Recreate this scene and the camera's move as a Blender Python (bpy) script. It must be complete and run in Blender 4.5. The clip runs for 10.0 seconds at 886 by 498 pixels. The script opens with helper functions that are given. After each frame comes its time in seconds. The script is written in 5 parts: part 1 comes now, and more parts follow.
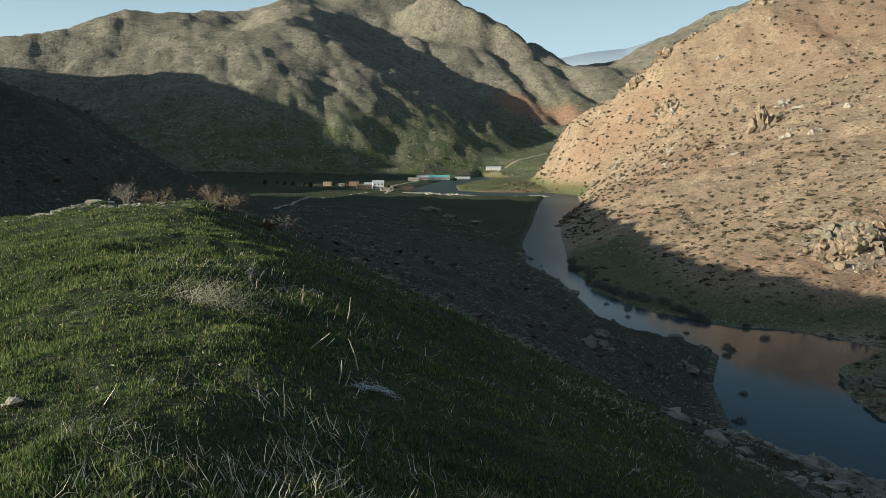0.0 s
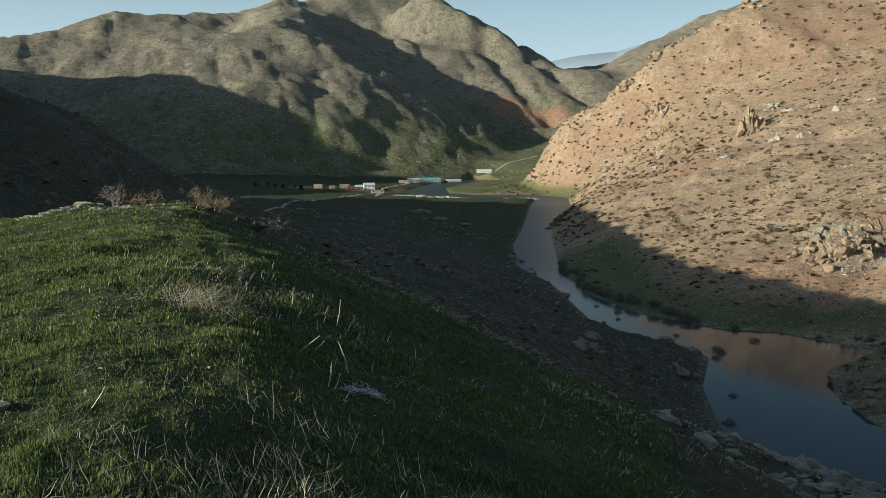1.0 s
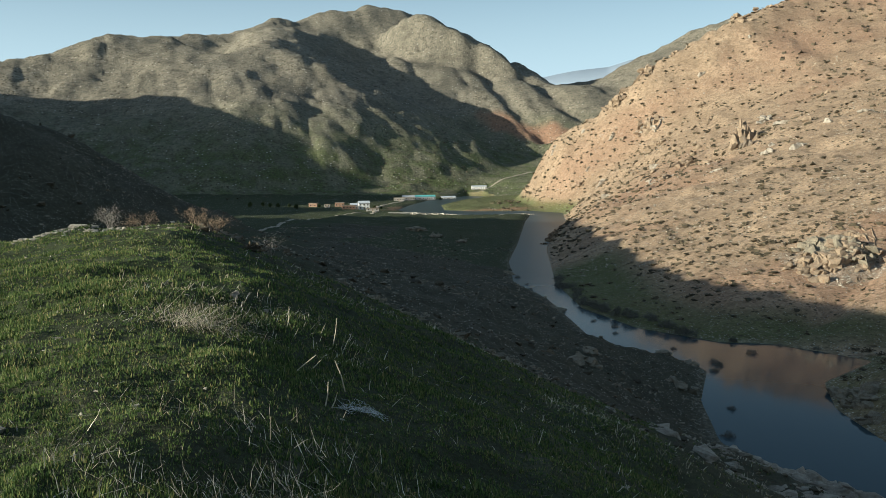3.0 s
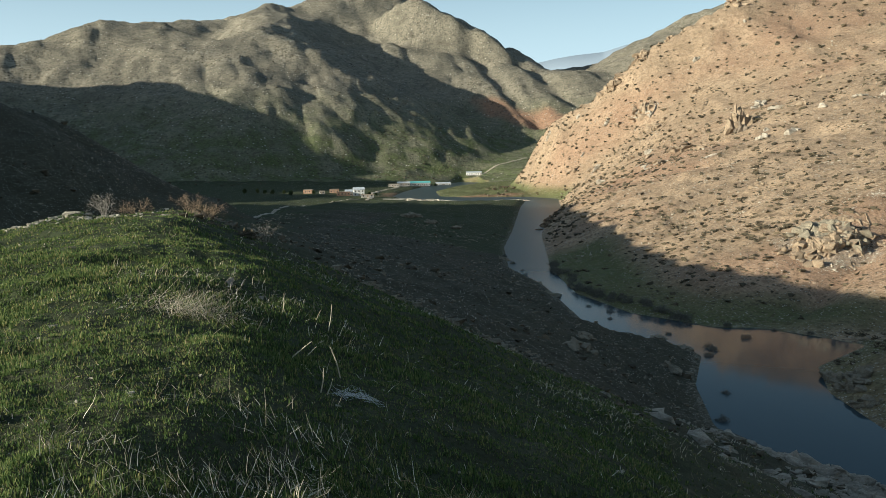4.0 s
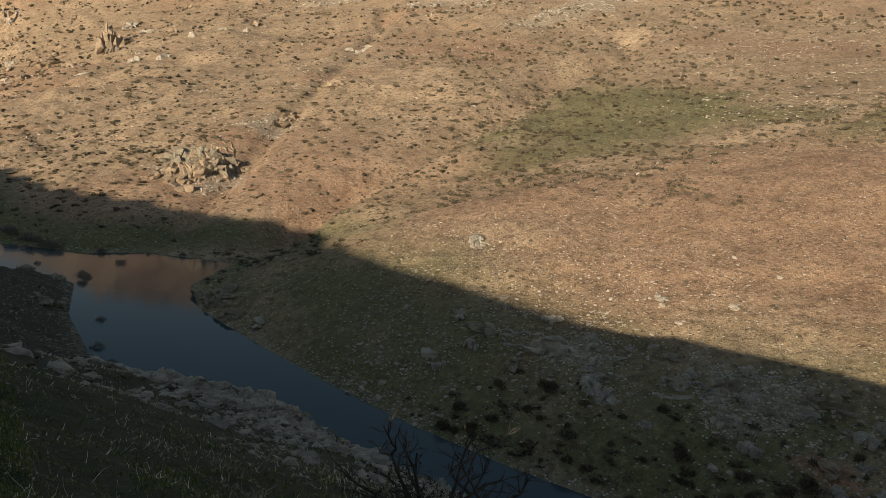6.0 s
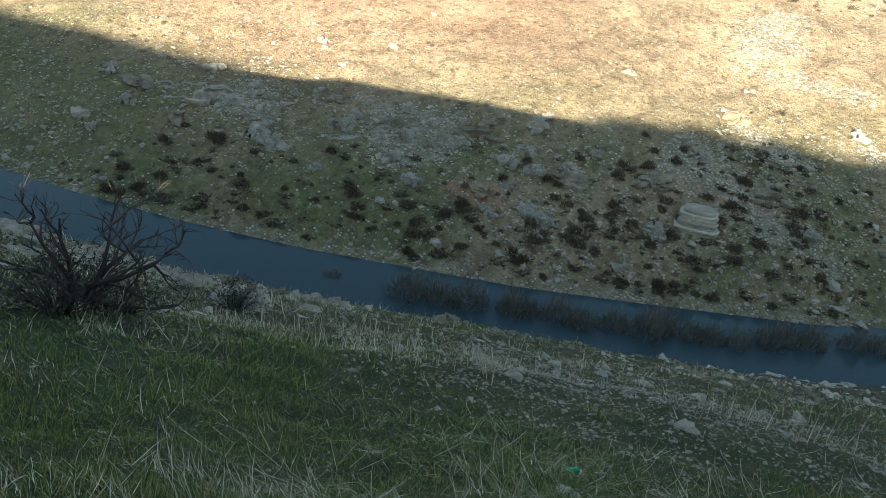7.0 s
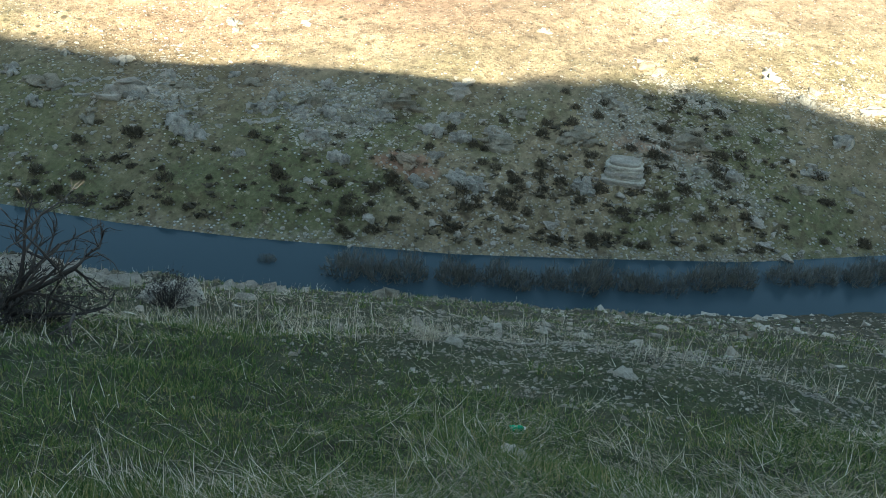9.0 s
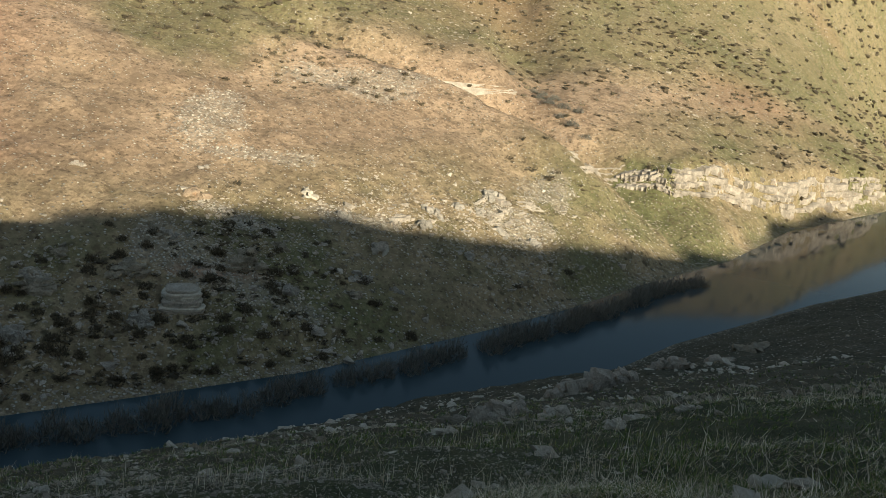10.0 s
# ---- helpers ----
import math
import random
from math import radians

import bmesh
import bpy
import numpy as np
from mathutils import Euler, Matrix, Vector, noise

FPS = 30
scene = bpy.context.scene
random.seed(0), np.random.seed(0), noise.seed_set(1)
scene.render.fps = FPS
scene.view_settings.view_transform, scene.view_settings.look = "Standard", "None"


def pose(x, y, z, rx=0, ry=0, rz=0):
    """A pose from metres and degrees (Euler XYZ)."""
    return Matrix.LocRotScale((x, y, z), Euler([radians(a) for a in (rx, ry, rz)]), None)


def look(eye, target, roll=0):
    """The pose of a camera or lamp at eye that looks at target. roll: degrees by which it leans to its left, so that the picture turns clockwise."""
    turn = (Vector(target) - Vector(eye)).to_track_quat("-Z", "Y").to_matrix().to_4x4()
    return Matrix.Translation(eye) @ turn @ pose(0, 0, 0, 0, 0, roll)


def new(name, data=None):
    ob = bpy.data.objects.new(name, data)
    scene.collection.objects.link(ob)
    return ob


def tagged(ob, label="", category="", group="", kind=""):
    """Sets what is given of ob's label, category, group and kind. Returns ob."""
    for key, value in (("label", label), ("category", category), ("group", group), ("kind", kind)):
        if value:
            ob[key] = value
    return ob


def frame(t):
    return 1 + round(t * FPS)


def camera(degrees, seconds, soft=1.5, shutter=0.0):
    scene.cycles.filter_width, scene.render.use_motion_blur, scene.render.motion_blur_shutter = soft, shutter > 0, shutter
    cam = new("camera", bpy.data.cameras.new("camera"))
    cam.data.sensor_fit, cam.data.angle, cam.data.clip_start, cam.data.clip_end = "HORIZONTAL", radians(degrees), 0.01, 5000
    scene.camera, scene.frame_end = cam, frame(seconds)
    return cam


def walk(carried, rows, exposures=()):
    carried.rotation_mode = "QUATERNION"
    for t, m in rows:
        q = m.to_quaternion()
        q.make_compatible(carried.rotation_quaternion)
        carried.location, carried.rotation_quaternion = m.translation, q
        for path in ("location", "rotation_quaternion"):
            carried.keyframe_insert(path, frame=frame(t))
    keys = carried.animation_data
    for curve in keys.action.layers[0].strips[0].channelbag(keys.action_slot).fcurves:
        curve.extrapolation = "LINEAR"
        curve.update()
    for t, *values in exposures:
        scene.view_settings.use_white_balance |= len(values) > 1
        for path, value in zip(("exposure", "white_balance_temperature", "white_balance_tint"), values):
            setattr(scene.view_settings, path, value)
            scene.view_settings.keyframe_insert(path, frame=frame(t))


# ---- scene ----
FOV = 55.37
EYE, ARM = (-0.515, -0.193, 42.0), 0.55  # the pivot of the turn, and the reach at which the camera is held
cam = camera(FOV, 10.0, soft=0.8)

# seconds, yaw, pitch, roll of the hand-held turn
TURN = (
    (0.0, 0.0, -7.0, 0.0), (0.5, -0.18, -7.0, -0.08), (1.0, -0.62, -6.83, -0.09), (1.5, -0.79, -5.71, -0.05),
    (2.0, -0.82, -5.07, 0.20), (2.5, -0.89, -5.18, 0.65), (4.0, -1.35, -6.63, 0.91), (4.2, -2.6, -6.62, 0.74),
    (4.5, -6.97, -6.49, -0.04), (5.0, -18.02, -6.03, -2.22), (5.5, -30.76, -6.85, -3.38), (6.0, -41.60, -10.49, -4.34),
    (6.2, -45.27, -13.90, -4.52), (7.3, -67.78, -26.85, -6.56), (7.5, -68.55, -26.91, -5.43), (8.0, -69.44, -26.76, -3.61),
    (8.5, -69.55, -26.79, -3.40), (9.0, -70.29, -26.72, -3.70), (9.3, -78.34, -23.99, -6.03), (9.5, -87.80, -20.93, -7.89),
    (9.7, -94.9, -17.78, -7.70), (10.0, -100.18, -15.60, -6.88))
walk(cam, [(t, pose(EYE[0] - ARM * math.sin(radians(w)), EYE[1] + ARM * math.cos(radians(w)), EYE[2], 90 + p, r, w)) for t, w, p, r in TURN],
     exposures=((0.0, 0.75, 5700, -2), (1.0, 0.68, 5700, -2), (2.0, 0.56, 5600, -2), (2.6, 0.78, 5600, -2), (4.1, 0.95, 5700, -2), (4.5, 0.62, 5850, -1), (4.9, 0.40, 6250, 3), (5.4, 0.5, 6500, 6), (6.2, 0.66, 6550, 5), (7.3, 2.5, 5700, -7), (9.1, 2.5, 5700, -7), (9.6, 1.28, 6300, -2), (10.0, 1.06, 6250, 1)))

# ---- light: low sun behind the near ridge, clear sky ----
SUN_AZ, SUN_EL = -110.0, 14.4
world = bpy.data.worlds.new("sky")
scene.world = world
world.use_nodes = True
wt = world.node_tree
sky = wt.nodes.new("ShaderNodeTexSky")
sky.sky_type = "NISHITA"
sky.sun_disc = False
sky.sun_elevation, sky.sun_rotation = radians(SUN_EL), radians(SUN_AZ % 360)
sky.air_density, sky.dust_density, sky.ozone_density = 1.0, 1.0, 1.0
background = wt.nodes["Background"]
background.inputs["Strength"].default_value = 0.056
# pale haze that lies along the whole horizon
around = wt.nodes.new("ShaderNodeTexCoord")
height = wt.nodes.new("ShaderNodeSeparateXYZ")
wt.links.new(around.outputs["Generated"], height.inputs[0])
band = wt.nodes.new("ShaderNodeMapRange")
band.interpolation_type = "SMOOTHSTEP"
band.inputs["From Min"].default_value, band.inputs["From Max"].default_value = 0.02, 0.30
band.inputs["To Min"].default_value, band.inputs["To Max"].default_value = 0.85, 0.10
wt.links.new(height.outputs["Z"], band.inputs["Value"])
veil = wt.nodes.new("ShaderNodeMix")
veil.data_type = "RGBA"
veil.inputs["B"].default_value = (7.6, 8.6, 9.2, 1)
wt.links.new(band.outputs["Result"], veil.inputs["Factor"])
wt.links.new(sky.outputs["Color"], veil.inputs["A"])
wt.links.new(veil.outputs["Result"], background.inputs["Color"])
lamp = bpy.data.lights.new("sun", "SUN")
lamp.energy, lamp.angle, lamp.color = 5.5, radians(0.45), (1.0, 0.83, 0.64)
sun = new("sun", lamp)
sa, se = radians(SUN_AZ), radians(SUN_EL)
TO_SUN = Vector((math.sin(sa) * math.cos(se), math.cos(sa) * math.cos(se), math.sin(se)))
sun.matrix_world = look(TO_SUN * 500 + Vector((0, 0, 300)), Vector((0, 0, 300)))


# ---- plan of the valley (water at z = 0) ----
NEAR_BANK = ((50, 1140), (0, 1010), (-22, 880), (-30, 790), (-12, 722), (30, 690), (54, 691), (84, 698), (70, 616),
             (46, 442), (34, 364), (29.5, 300), (36, 262), (37, 237), (38, 205), (45, 179), (54, 175), (55, 166), (47, 145),
             (43, 124), (43, 105), (46, 85), (52, 60), (60, 35), (68, 12), (76, -2), (84, -16), (90, -33), (96, -46),
             (106, -59), (113, -71), (128, -96), (140, -120), (175, -175), (260, -280), (420, -420))
FAR_BANK = ((85, 1095), (35, 990), (12, 880), (14, 787), (38, 760), (93, 752), (113, 715), (100, 617), (75, 515),
            (57, 413), (44, 296), (43.5, 243), (52, 212), (67, 193), (78, 190), (85, 182), (92, 172), (74, 156), (68, 139),
            (67, 120), (66.5, 104), (66.5, 87), (67, 77), (69, 61), (72, 47), (75, 37), (79, 24), (84, 12), (92, -6),
            (107, -30), (118, -46), (133, -65), (140, -75), (153, -93), (186, -128), (224, -185), (310, -260), (450, -370))
# crest of the ridge that the camera stands on: x, y, z
NEAR_CREST = ((130, -420, 60), (90, -260, 40), (50, -160, 29), (25, -80, 33), (9, -32, 39), (-0.3, -2, 40.7), (-4.6, 11.4, 40.5), (-7.9, 23.4, 40.75),
              (-13.5, 42.4, 38.2), (-25.5, 90.4, 34.8), (-44, 180, 27), (-60, 330, 15), (-70, 520, 8), (-60, 700, 4))
FAR_CREST = ((112, 1010, 4), (116, 990, 12), (135, 940, 46), (154, 846, 73), (188, 829, 106), (218, 821, 137), (250, 823, 152),
             (295, 829, 177), (438, 899, 228), (574, 819, 235), (660, 650, 220), (670, 409, 180), (600, 190, 115), (520, 0, 92), (440, -90, 95),
             (420, -170, 108), (440, -300, 112), (560, -420, 115))
LEFT_SPUR = ((-83, 350, 22), (-98, 304, 35), (-105, 270, 46), (-111, 246, 55), (-121, 231, 61), (-150, 228, 71), (-190, 250, 84), (-250, 280, 102), (-420, 330, 150), (-700, 330, 220))
# hill added out of view, heights set by the shade it casts across the valley
UNSEEN_WEST_HILL = ((-170, 240, 76), (-188, 160, 80), (-188, 80, 88), (-188, 0, 88), (-188, -40, 86.5), (-188, -66, 87), (-188, -78, 92.5), (-188, -90, 96), (-188, -135, 97), (-188, -165, 94), (-188, -235, 96), (-188, -262, 107), (-195, -335, 113), (-230, -480, 118))
# ridge added out of view, crest fitted to the shadow it throws on the mountain
UNSEEN_MASSIF = ((-905, 137, 40), (-1005, 437, 258), (-1005, 587, -127), (-1005, 637, 115), (-1005, 672, 272), (-1005, 757, 254), (-1005, 862, 282), (-1005, 977, 322), (-1005, 1072, 316), (-925, 1137, -42), (-825, 1247, 213))
MOUNTAIN = ((-725, 1466, 230), (-585, 1565, 282), (-547, 1790, 317), (-381, 1984, 357), (-140, 2113, 434), (-14, 2116, 408), (83, 2163, 334), (172, 2156, 260), (254, 2146, 166), (381, 2072, 102), (525, 2016, 286))
SPUR_A = ((-498, 1621, 291), (-218, 1299, 150), (427, 1485, -79), (-303, 1162, 56), (-175, 1301, 31))
SPUR_K = ((-2057, 355, 10), (-1083, 181, -179), (-437, 1496, -81), (-1089, 1147, -14))
SPUR_B = ((-350, 1966, 379), (-279, 1560, 267), (-147, 1460, 160), (-475, 1827, -128), (424, 835, -291), (-97, 2203, -98))
SPUR_C = ((-25, 1909, 379), (-52, 1864, 275), (308, 1712, 196), (-312, 1974, 92), (955, 1797, 160))
SLOPES = {"UNSEEN_MASSIF": (0.63, 0.54), "MOUNTAIN": (0.81, 0.82), "K": (0.79, 0.28), "A": (0.41, 0.85), "B": (0.73, 0.53), "C": (0.57, 0.62)}  # of the western and the eastern flank
BACK_RIDGE = ((200, 2010, 160), (296, 1978, 217), (406, 1958, 242), (501, 1936, 270), (591, 1911, 334), (671, 1884, 352), (900, 1750, 380))
GULLIES = (  # depth, half width, course
    (6.0, 8.0, ((92, 172), (112, 182), (134, 189), (156, 196), (180, 206), (226, 220), (282, 243), (342, 252), (373, 278))),
    (-2.2, 9.0, ((122, 174), (150, 178), (192, 187), (224, 194))),
    (2.6, 4.0, ((84, 196), (104, 213), (145, 251), (179, 280), (218, 319), (326, 430), (377, 493))),
    (7.0, 9.5, ((150, -84), (165, -79), (178, -70), (190, -60), (200, -47), (205, -34), (211, -15), (218, 0), (230, 14), (260, 50), (320, 90))),
    (-2.5, 10.0, ((208, 14), (196, 6), (192, -8), (187, -30), (180, -41), (173, -52), (161, -64))),
    (5.0, 10.0, ((196, -54), (215, -62), (240, -67), (290, -76))),
    (-2.5, 9.0, ((208, -52), (226, -57), (250, -60))),
    (12.0, 18.0, ((100, 1850), (150, 1660), (210, 1500))),
    (12.0, 16.0, ((165, 1920), (215, 1740), (280, 1560))))

CLIFF_BASE = ((177, -76, 2.0), (175.6, -81.8, 4.0), (172.9, -88.4, 5.5), (178.1, -100.6, 7.5), (187.3, -118.4, 8.5), (193.6, -132.5, 9.0), (204.8, -148.1, 8.5), (230, -189.3, 8.0), (262, -240, 6.0))
CLIFF_BACK = [p[:2] for p in CLIFF_BASE] + [(420, -240), (420, -76)]


def segments(poly):
    return list(zip(poly[:-1], poly[1:]))


def dist_to(x, y, poly):
    """Plan distance to a course."""
    best = np.full(x.shape, 1e18)
    for a, b in segments(poly):
        ax, ay, dx, dy = a[0], a[1], b[0] - a[0], b[1] - a[1]
        u = np.clip(((x - ax) * dx + (y - ay) * dy) / (dx * dx + dy * dy), 0, 1)
        best = np.minimum(best, (x - ax - u * dx) ** 2 + (y - ay - u * dy) ** 2)
    return np.sqrt(best)


def crest_height(x, y, poly):
    """Height of a crest near a place, blended along the crest, and the distance to it."""
    num, den = np.zeros(x.shape), np.zeros(x.shape)
    for a, b in segments(poly):
        n = max(1, int(math.dist(a[:2], b[:2]) / 14))
        for k in range(n):
            u = (k + 0.5) / n
            px, py, pz = (a[i] + (b[i] - a[i]) * u for i in range(3))
            w = math.dist(a[:2], b[:2]) / n / ((x - px) ** 2 + (y - py) ** 2 + 9.0) ** 2
            num += w * pz
            den += w
    return num / den, dist_to(x, y, poly)


def cones(x, y, poly, slope, east=None, blunt=0.0):
    """A ridge with even sides, or with an eastern flank of its own slope."""
    east = slope if east is None else east
    best = np.full(x.shape, -1e9)
    for a, b in segments(poly):
        dx, dy = b[0] - a[0], b[1] - a[1]
        u = np.clip(((x - a[0]) * dx + (y - a[1]) * dy) / (dx * dx + dy * dy), 0, 1)
        ex, ey = x - a[0] - u * dx, y - a[1] - u * dy
        d = np.sqrt(ex * ex + ey * ey)
        tilt = slope + (east - slope) * np.clip(0.5 + 0.75 * ex / (d + 1e-6), 0, 1)
        best = np.maximum(best, a[2] + u * (b[2] - a[2]) - tilt * (np.sqrt(d * d + blunt * blunt) - blunt))
    return best


def inside(x, y, ring):
    odd = np.zeros(x.shape, bool)
    for (x0, y0), (x1, y1) in zip(ring, ring[1:] + ring[:1]):
        if y0 != y1:
            odd ^= ((y0 > y) != (y1 > y)) & (x < (x1 - x0) * (y - y0) / (y1 - y0) + x0)
    return odd


def smax(a, b, k):
    h = np.clip(0.5 + 0.5 * (a - b) / k, 0, 1)
    return b + (a - b) * h + k * h * (1 - h)


def lattice(i, j, seed):
    h = (i.astype(np.int64) * 374761393 + j.astype(np.int64) * 668265263 + seed * 974634777) & 0xFFFFFFFF
    h = ((h ^ (h >> 13)) * 1274126177) & 0xFFFFFFFF
    return ((h ^ (h >> 16)) & 0xFFFF) / 32767.5 - 1.0


def bumps(x, y, size, seed):
    """Smooth random relief between -1 and 1 with lumps of a size in metres."""
    x, y = x / size, y / size
    i, j = np.floor(x), np.floor(y)
    u, v = x - i, y - j
    u, v = u * u * u * (u * (u * 6 - 15) + 10), v * v * v * (v * (v * 6 - 15) + 10)
    a, b, c, d = lattice(i, j, seed), lattice(i + 1, j, seed), lattice(i, j + 1, seed), lattice(i + 1, j + 1, seed)
    return (a + (b - a) * u) * (1 - v) + (c + (d - c) * u) * v


def fbm(x, y, size, octaves, seed, gain=0.5):
    total, amp = np.zeros(x.shape), 1.0
    for k in range(octaves):
        total += amp * bumps(x + 13.7 * k, y - 7.3 * k, size / 2 ** k, seed + k)
        amp *= gain
    return total


CHANNEL = [p[:2] for p in NEAR_BANK] + [p[:2] for p in reversed(FAR_BANK)]
WEST = [p[:2] for p in NEAR_BANK] + [(420, -3000), (-6000, -3000), (-6000, 6000), (60, 6000)]
EAST_OF_CREST = [p[:2] for p in NEAR_CREST] + [(-60, 900)] + [p[:2] for p in NEAR_BANK[3:]] + [(400, -420)]


def land(x, y):
    """Ground height and the masks of the plan: 0 near side, 1 far hillside, 2 mountain."""
    x, y = np.asarray(x, float), np.asarray(y, float)
    wx, wy = x + 3.0 * bumps(x, y, 34, 3), y + 3.0 * bumps(x, y, 34, 4)
    r = np.sqrt(x * x + y * y)
    warp = np.clip(r / 60, 0, 1)
    wx, wy = x + (wx - x) * warp, y + (wy - y) * warp
    d_near, d_far = dist_to(x, y, NEAR_BANK), dist_to(x, y, FAR_BANK)
    channel, west = inside(x, y, CHANNEL), inside(x, y, WEST)
    d_bank = np.minimum(d_near, d_far)
    # near ridge
    zc, dc = crest_height(x, y, NEAR_CREST)
    east_side = inside(x, y, EAST_OF_CREST)
    flat = np.interp(y, (330, 400, 620, 700), (0, 26, 60, 40))
    dn = np.maximum(d_near - flat, 0)
    dc = dc + np.clip(r / 4, 0, 1) * 0.35 * bumps(x, y, 2.6, 79)
    dr = np.sqrt(np.maximum(dc, 0) ** 2 + 2.6) - 1.6
    s = np.clip(dr, 0, None) / (dr + dn + 1e-6)
    fall = 0.83 * s + 0.17 * s ** 2.2
    ridge = np.where(east_side, zc * (1 - fall) + 0.03 * np.minimum(d_near, flat) * s,
                     zc - 0.085 * np.minimum(dr, 11) - 0.50 * np.maximum(dc - 11, 0))
    valley = 1.2 + 0.018 * np.minimum(d_bank, 300) + np.clip((r - 1010) * 0.11, 0, 95) * np.clip(d_bank / 60, 0, 1)
    spur = smax(cones(wx, wy, LEFT_SPUR, 0.62), cones(wx, wy, UNSEEN_WEST_HILL, 0.55), 4)
    unseen_massif = cones(wx, wy, UNSEEN_MASSIF, *SLOPES["UNSEEN_MASSIF"], 45)
    mount = smax(cones(wx, wy, MOUNTAIN, *SLOPES["MOUNTAIN"], 45), cones(wx, wy, BACK_RIDGE, 0.5), 10)
    for key, p in (("K", SPUR_K), ("A", SPUR_A), ("B", SPUR_B), ("C", SPUR_C)):
        mount = smax(mount, cones(wx, wy, p, *SLOPES[key], 45), 34)
    mount = smax(mount, unseen_massif, 20)
    # uneven flanks, and rock bands that step out along the upper slopes
    mount += np.clip(mount / 60, 0, 1) * (7 * fbm(x, y, 110, 5, 21) + 3.0 * fbm(wx, wy, 34, 3, 27) - 3.5 * (1 - np.abs(bumps(x + 0.3 * y, 0.3 * y, 44, 33))) ** 4)
    tier = (mount + 16 * bumps(x, y, 150, 29)) / 34
    tier = tier - np.floor(tier)
    mount += np.clip((mount - 70) / 60, 0, 1) * np.clip(bumps(x, y, 120, 31) + 0.35, 0, 1) * 9 * (tier ** 3 - tier)
    wz = smax(smax(ridge, spur, 4), valley, 2)
    wz = smax(wz, mount, 10)
    # far hillside
    ze, de = crest_height(wx, wy, FAR_CREST)
    bench = np.interp(y, (60, 150, 185, 230, 300, 340), (2, 2, 14, 26, 14, 3))
    df = np.maximum(d_far - bench, 0)
    de = np.sqrt(de * de + 400) - 20 + 1
    se_ = df / (df + de + 1e-6)
    hill = ze * se_ ** 0.93 + 0.06 * np.minimum(d_far, bench) + 1.0
    toe = np.clip((y - 660) / 70, 0, 1)
    hill *= 1 - toe * (1 - np.clip((x - 92) / 34, 0, 1))
    hill *= 1 - np.clip((y - 985) / 90, 0, 1) * np.clip((420 - x) / 60, 0, 1)
    hill += np.clip(df / 30, 0, 1) * (1.5 * fbm(x, y, 60, 3, 41) + 0.45 * fbm(x, y, 12, 3, 45))
    ez = smax(smax(hill, np.where(r > 1000, valley, np.minimum(valley, 6)), 1.0), mount, 10)
    # limestone bluff over the bend
    hc, dcl = crest_height(x, y, CLIFF_BASE)
    rise = np.clip(dcl / 4.5, 0, 1)
    ez = ez + inside(x, y, CLIFF_BACK) * hc * rise * rise * (3 - 2 * rise) * np.exp(-dcl / 45) * np.clip((-76 - y) / 16, 0, 1)
    # stony shoulder on the near slope
    wz = wz + 1.3 * np.exp(-((x - 13.6) / 4.5) ** 2 - ((y - 27) / 9.0) ** 2)
    z = np.where(west, wz, ez)
    for depth, width, course in GULLIES:
        g = np.exp(-(dist_to(x, y, course) / width) ** 2)
        z -= depth * g * np.clip(d_bank / 25, 0, 1)
    # small relief that grows with the distance from the camera's foot
    rough = np.clip((r - 6) / 40, 0, 1) * np.clip(d_bank / 6, 0, 1)
    z += rough * (0.38 * fbm(x, y, 9, 3, 61) + 0.24 * fbm(x, y, 2.3, 2, 66))
    z += west * np.clip((r - 45) / 60, 0, 1) * np.clip(d_bank / 20, 0, 1) * (0.9 * fbm(x, y, 24, 3, 161) + 0.5 * np.abs(bumps(x, y, 8, 165)))
    z += np.clip(r / 3, 0, 1) * (0.07 * fbm(x, y, 1.3, 4, 71, 0.6) + 0.05 * bumps(x, y, 3.7, 77))
    z += west * np.clip((r - 1.2) / 1.5, 0, 1) * np.clip((45 - r) / 20, 0, 1) * (0.020 * fbm(x, y, 0.42, 2, 73) + 0.012 * bumps(x, y, 0.17, 75))
    # fissured rock face on the sunlit slope
    face = np.exp(-((x - 118) / 10.0) ** 2 - ((y - 243) / 12.0) ** 2)
    z += face * (0.5 + 1.6 * np.abs(fbm(x, y, 6.0, 3, 151)) + 0.8 * bumps(x, y, 2.4, 155))
    craggy = ~west * (1 - channel) * np.clip(d_bank / 30, 0, 1) * np.clip((y - 230) / 150, 0, 1) * np.clip((1000 - r) / 60, 0, 1)
    z += craggy * (1.3 * fbm(x, y, 26, 3, 141) + 2.4 * np.clip(bumps(x, y, 13, 145) - 0.25, 0, 1) + 1.2 * np.clip(bumps(x, y, 6, 147) - 0.3, 0, 1))
    shore = np.clip(d_bank / 5, 0, 1)
    z = np.where(channel, -np.minimum(0.35 * d_bank, 1.8), np.maximum(z * shore, 0.12 * np.minimum(d_bank, 4)))
    zone = np.where((r > 900) & ((mount > valley + 2) | ((r > 1040) & ~channel)), 2, np.where(west, 0, 1))
    return z, zone, d_bank, west, channel


# ---- materials ----
def material(name):
    m = bpy.data.materials.new(name)
    m.use_nodes = True
    nt = m.node_tree
    return m, nt, nt.nodes["Principled BSDF"]


def node(nt, kind, **inputs):
    n = nt.nodes.new(kind)
    for k, v in inputs.items():
        n.inputs[k.replace("_", " ")].default_value = v
    return n


def noise_at(nt, coord, scale, detail=5.0, rough=0.6):
    n = node(nt, "ShaderNodeTexNoise", Scale=scale, Detail=detail, Roughness=rough)
    nt.links.new(coord, n.inputs["Vector"])
    return n.outputs["Fac"]


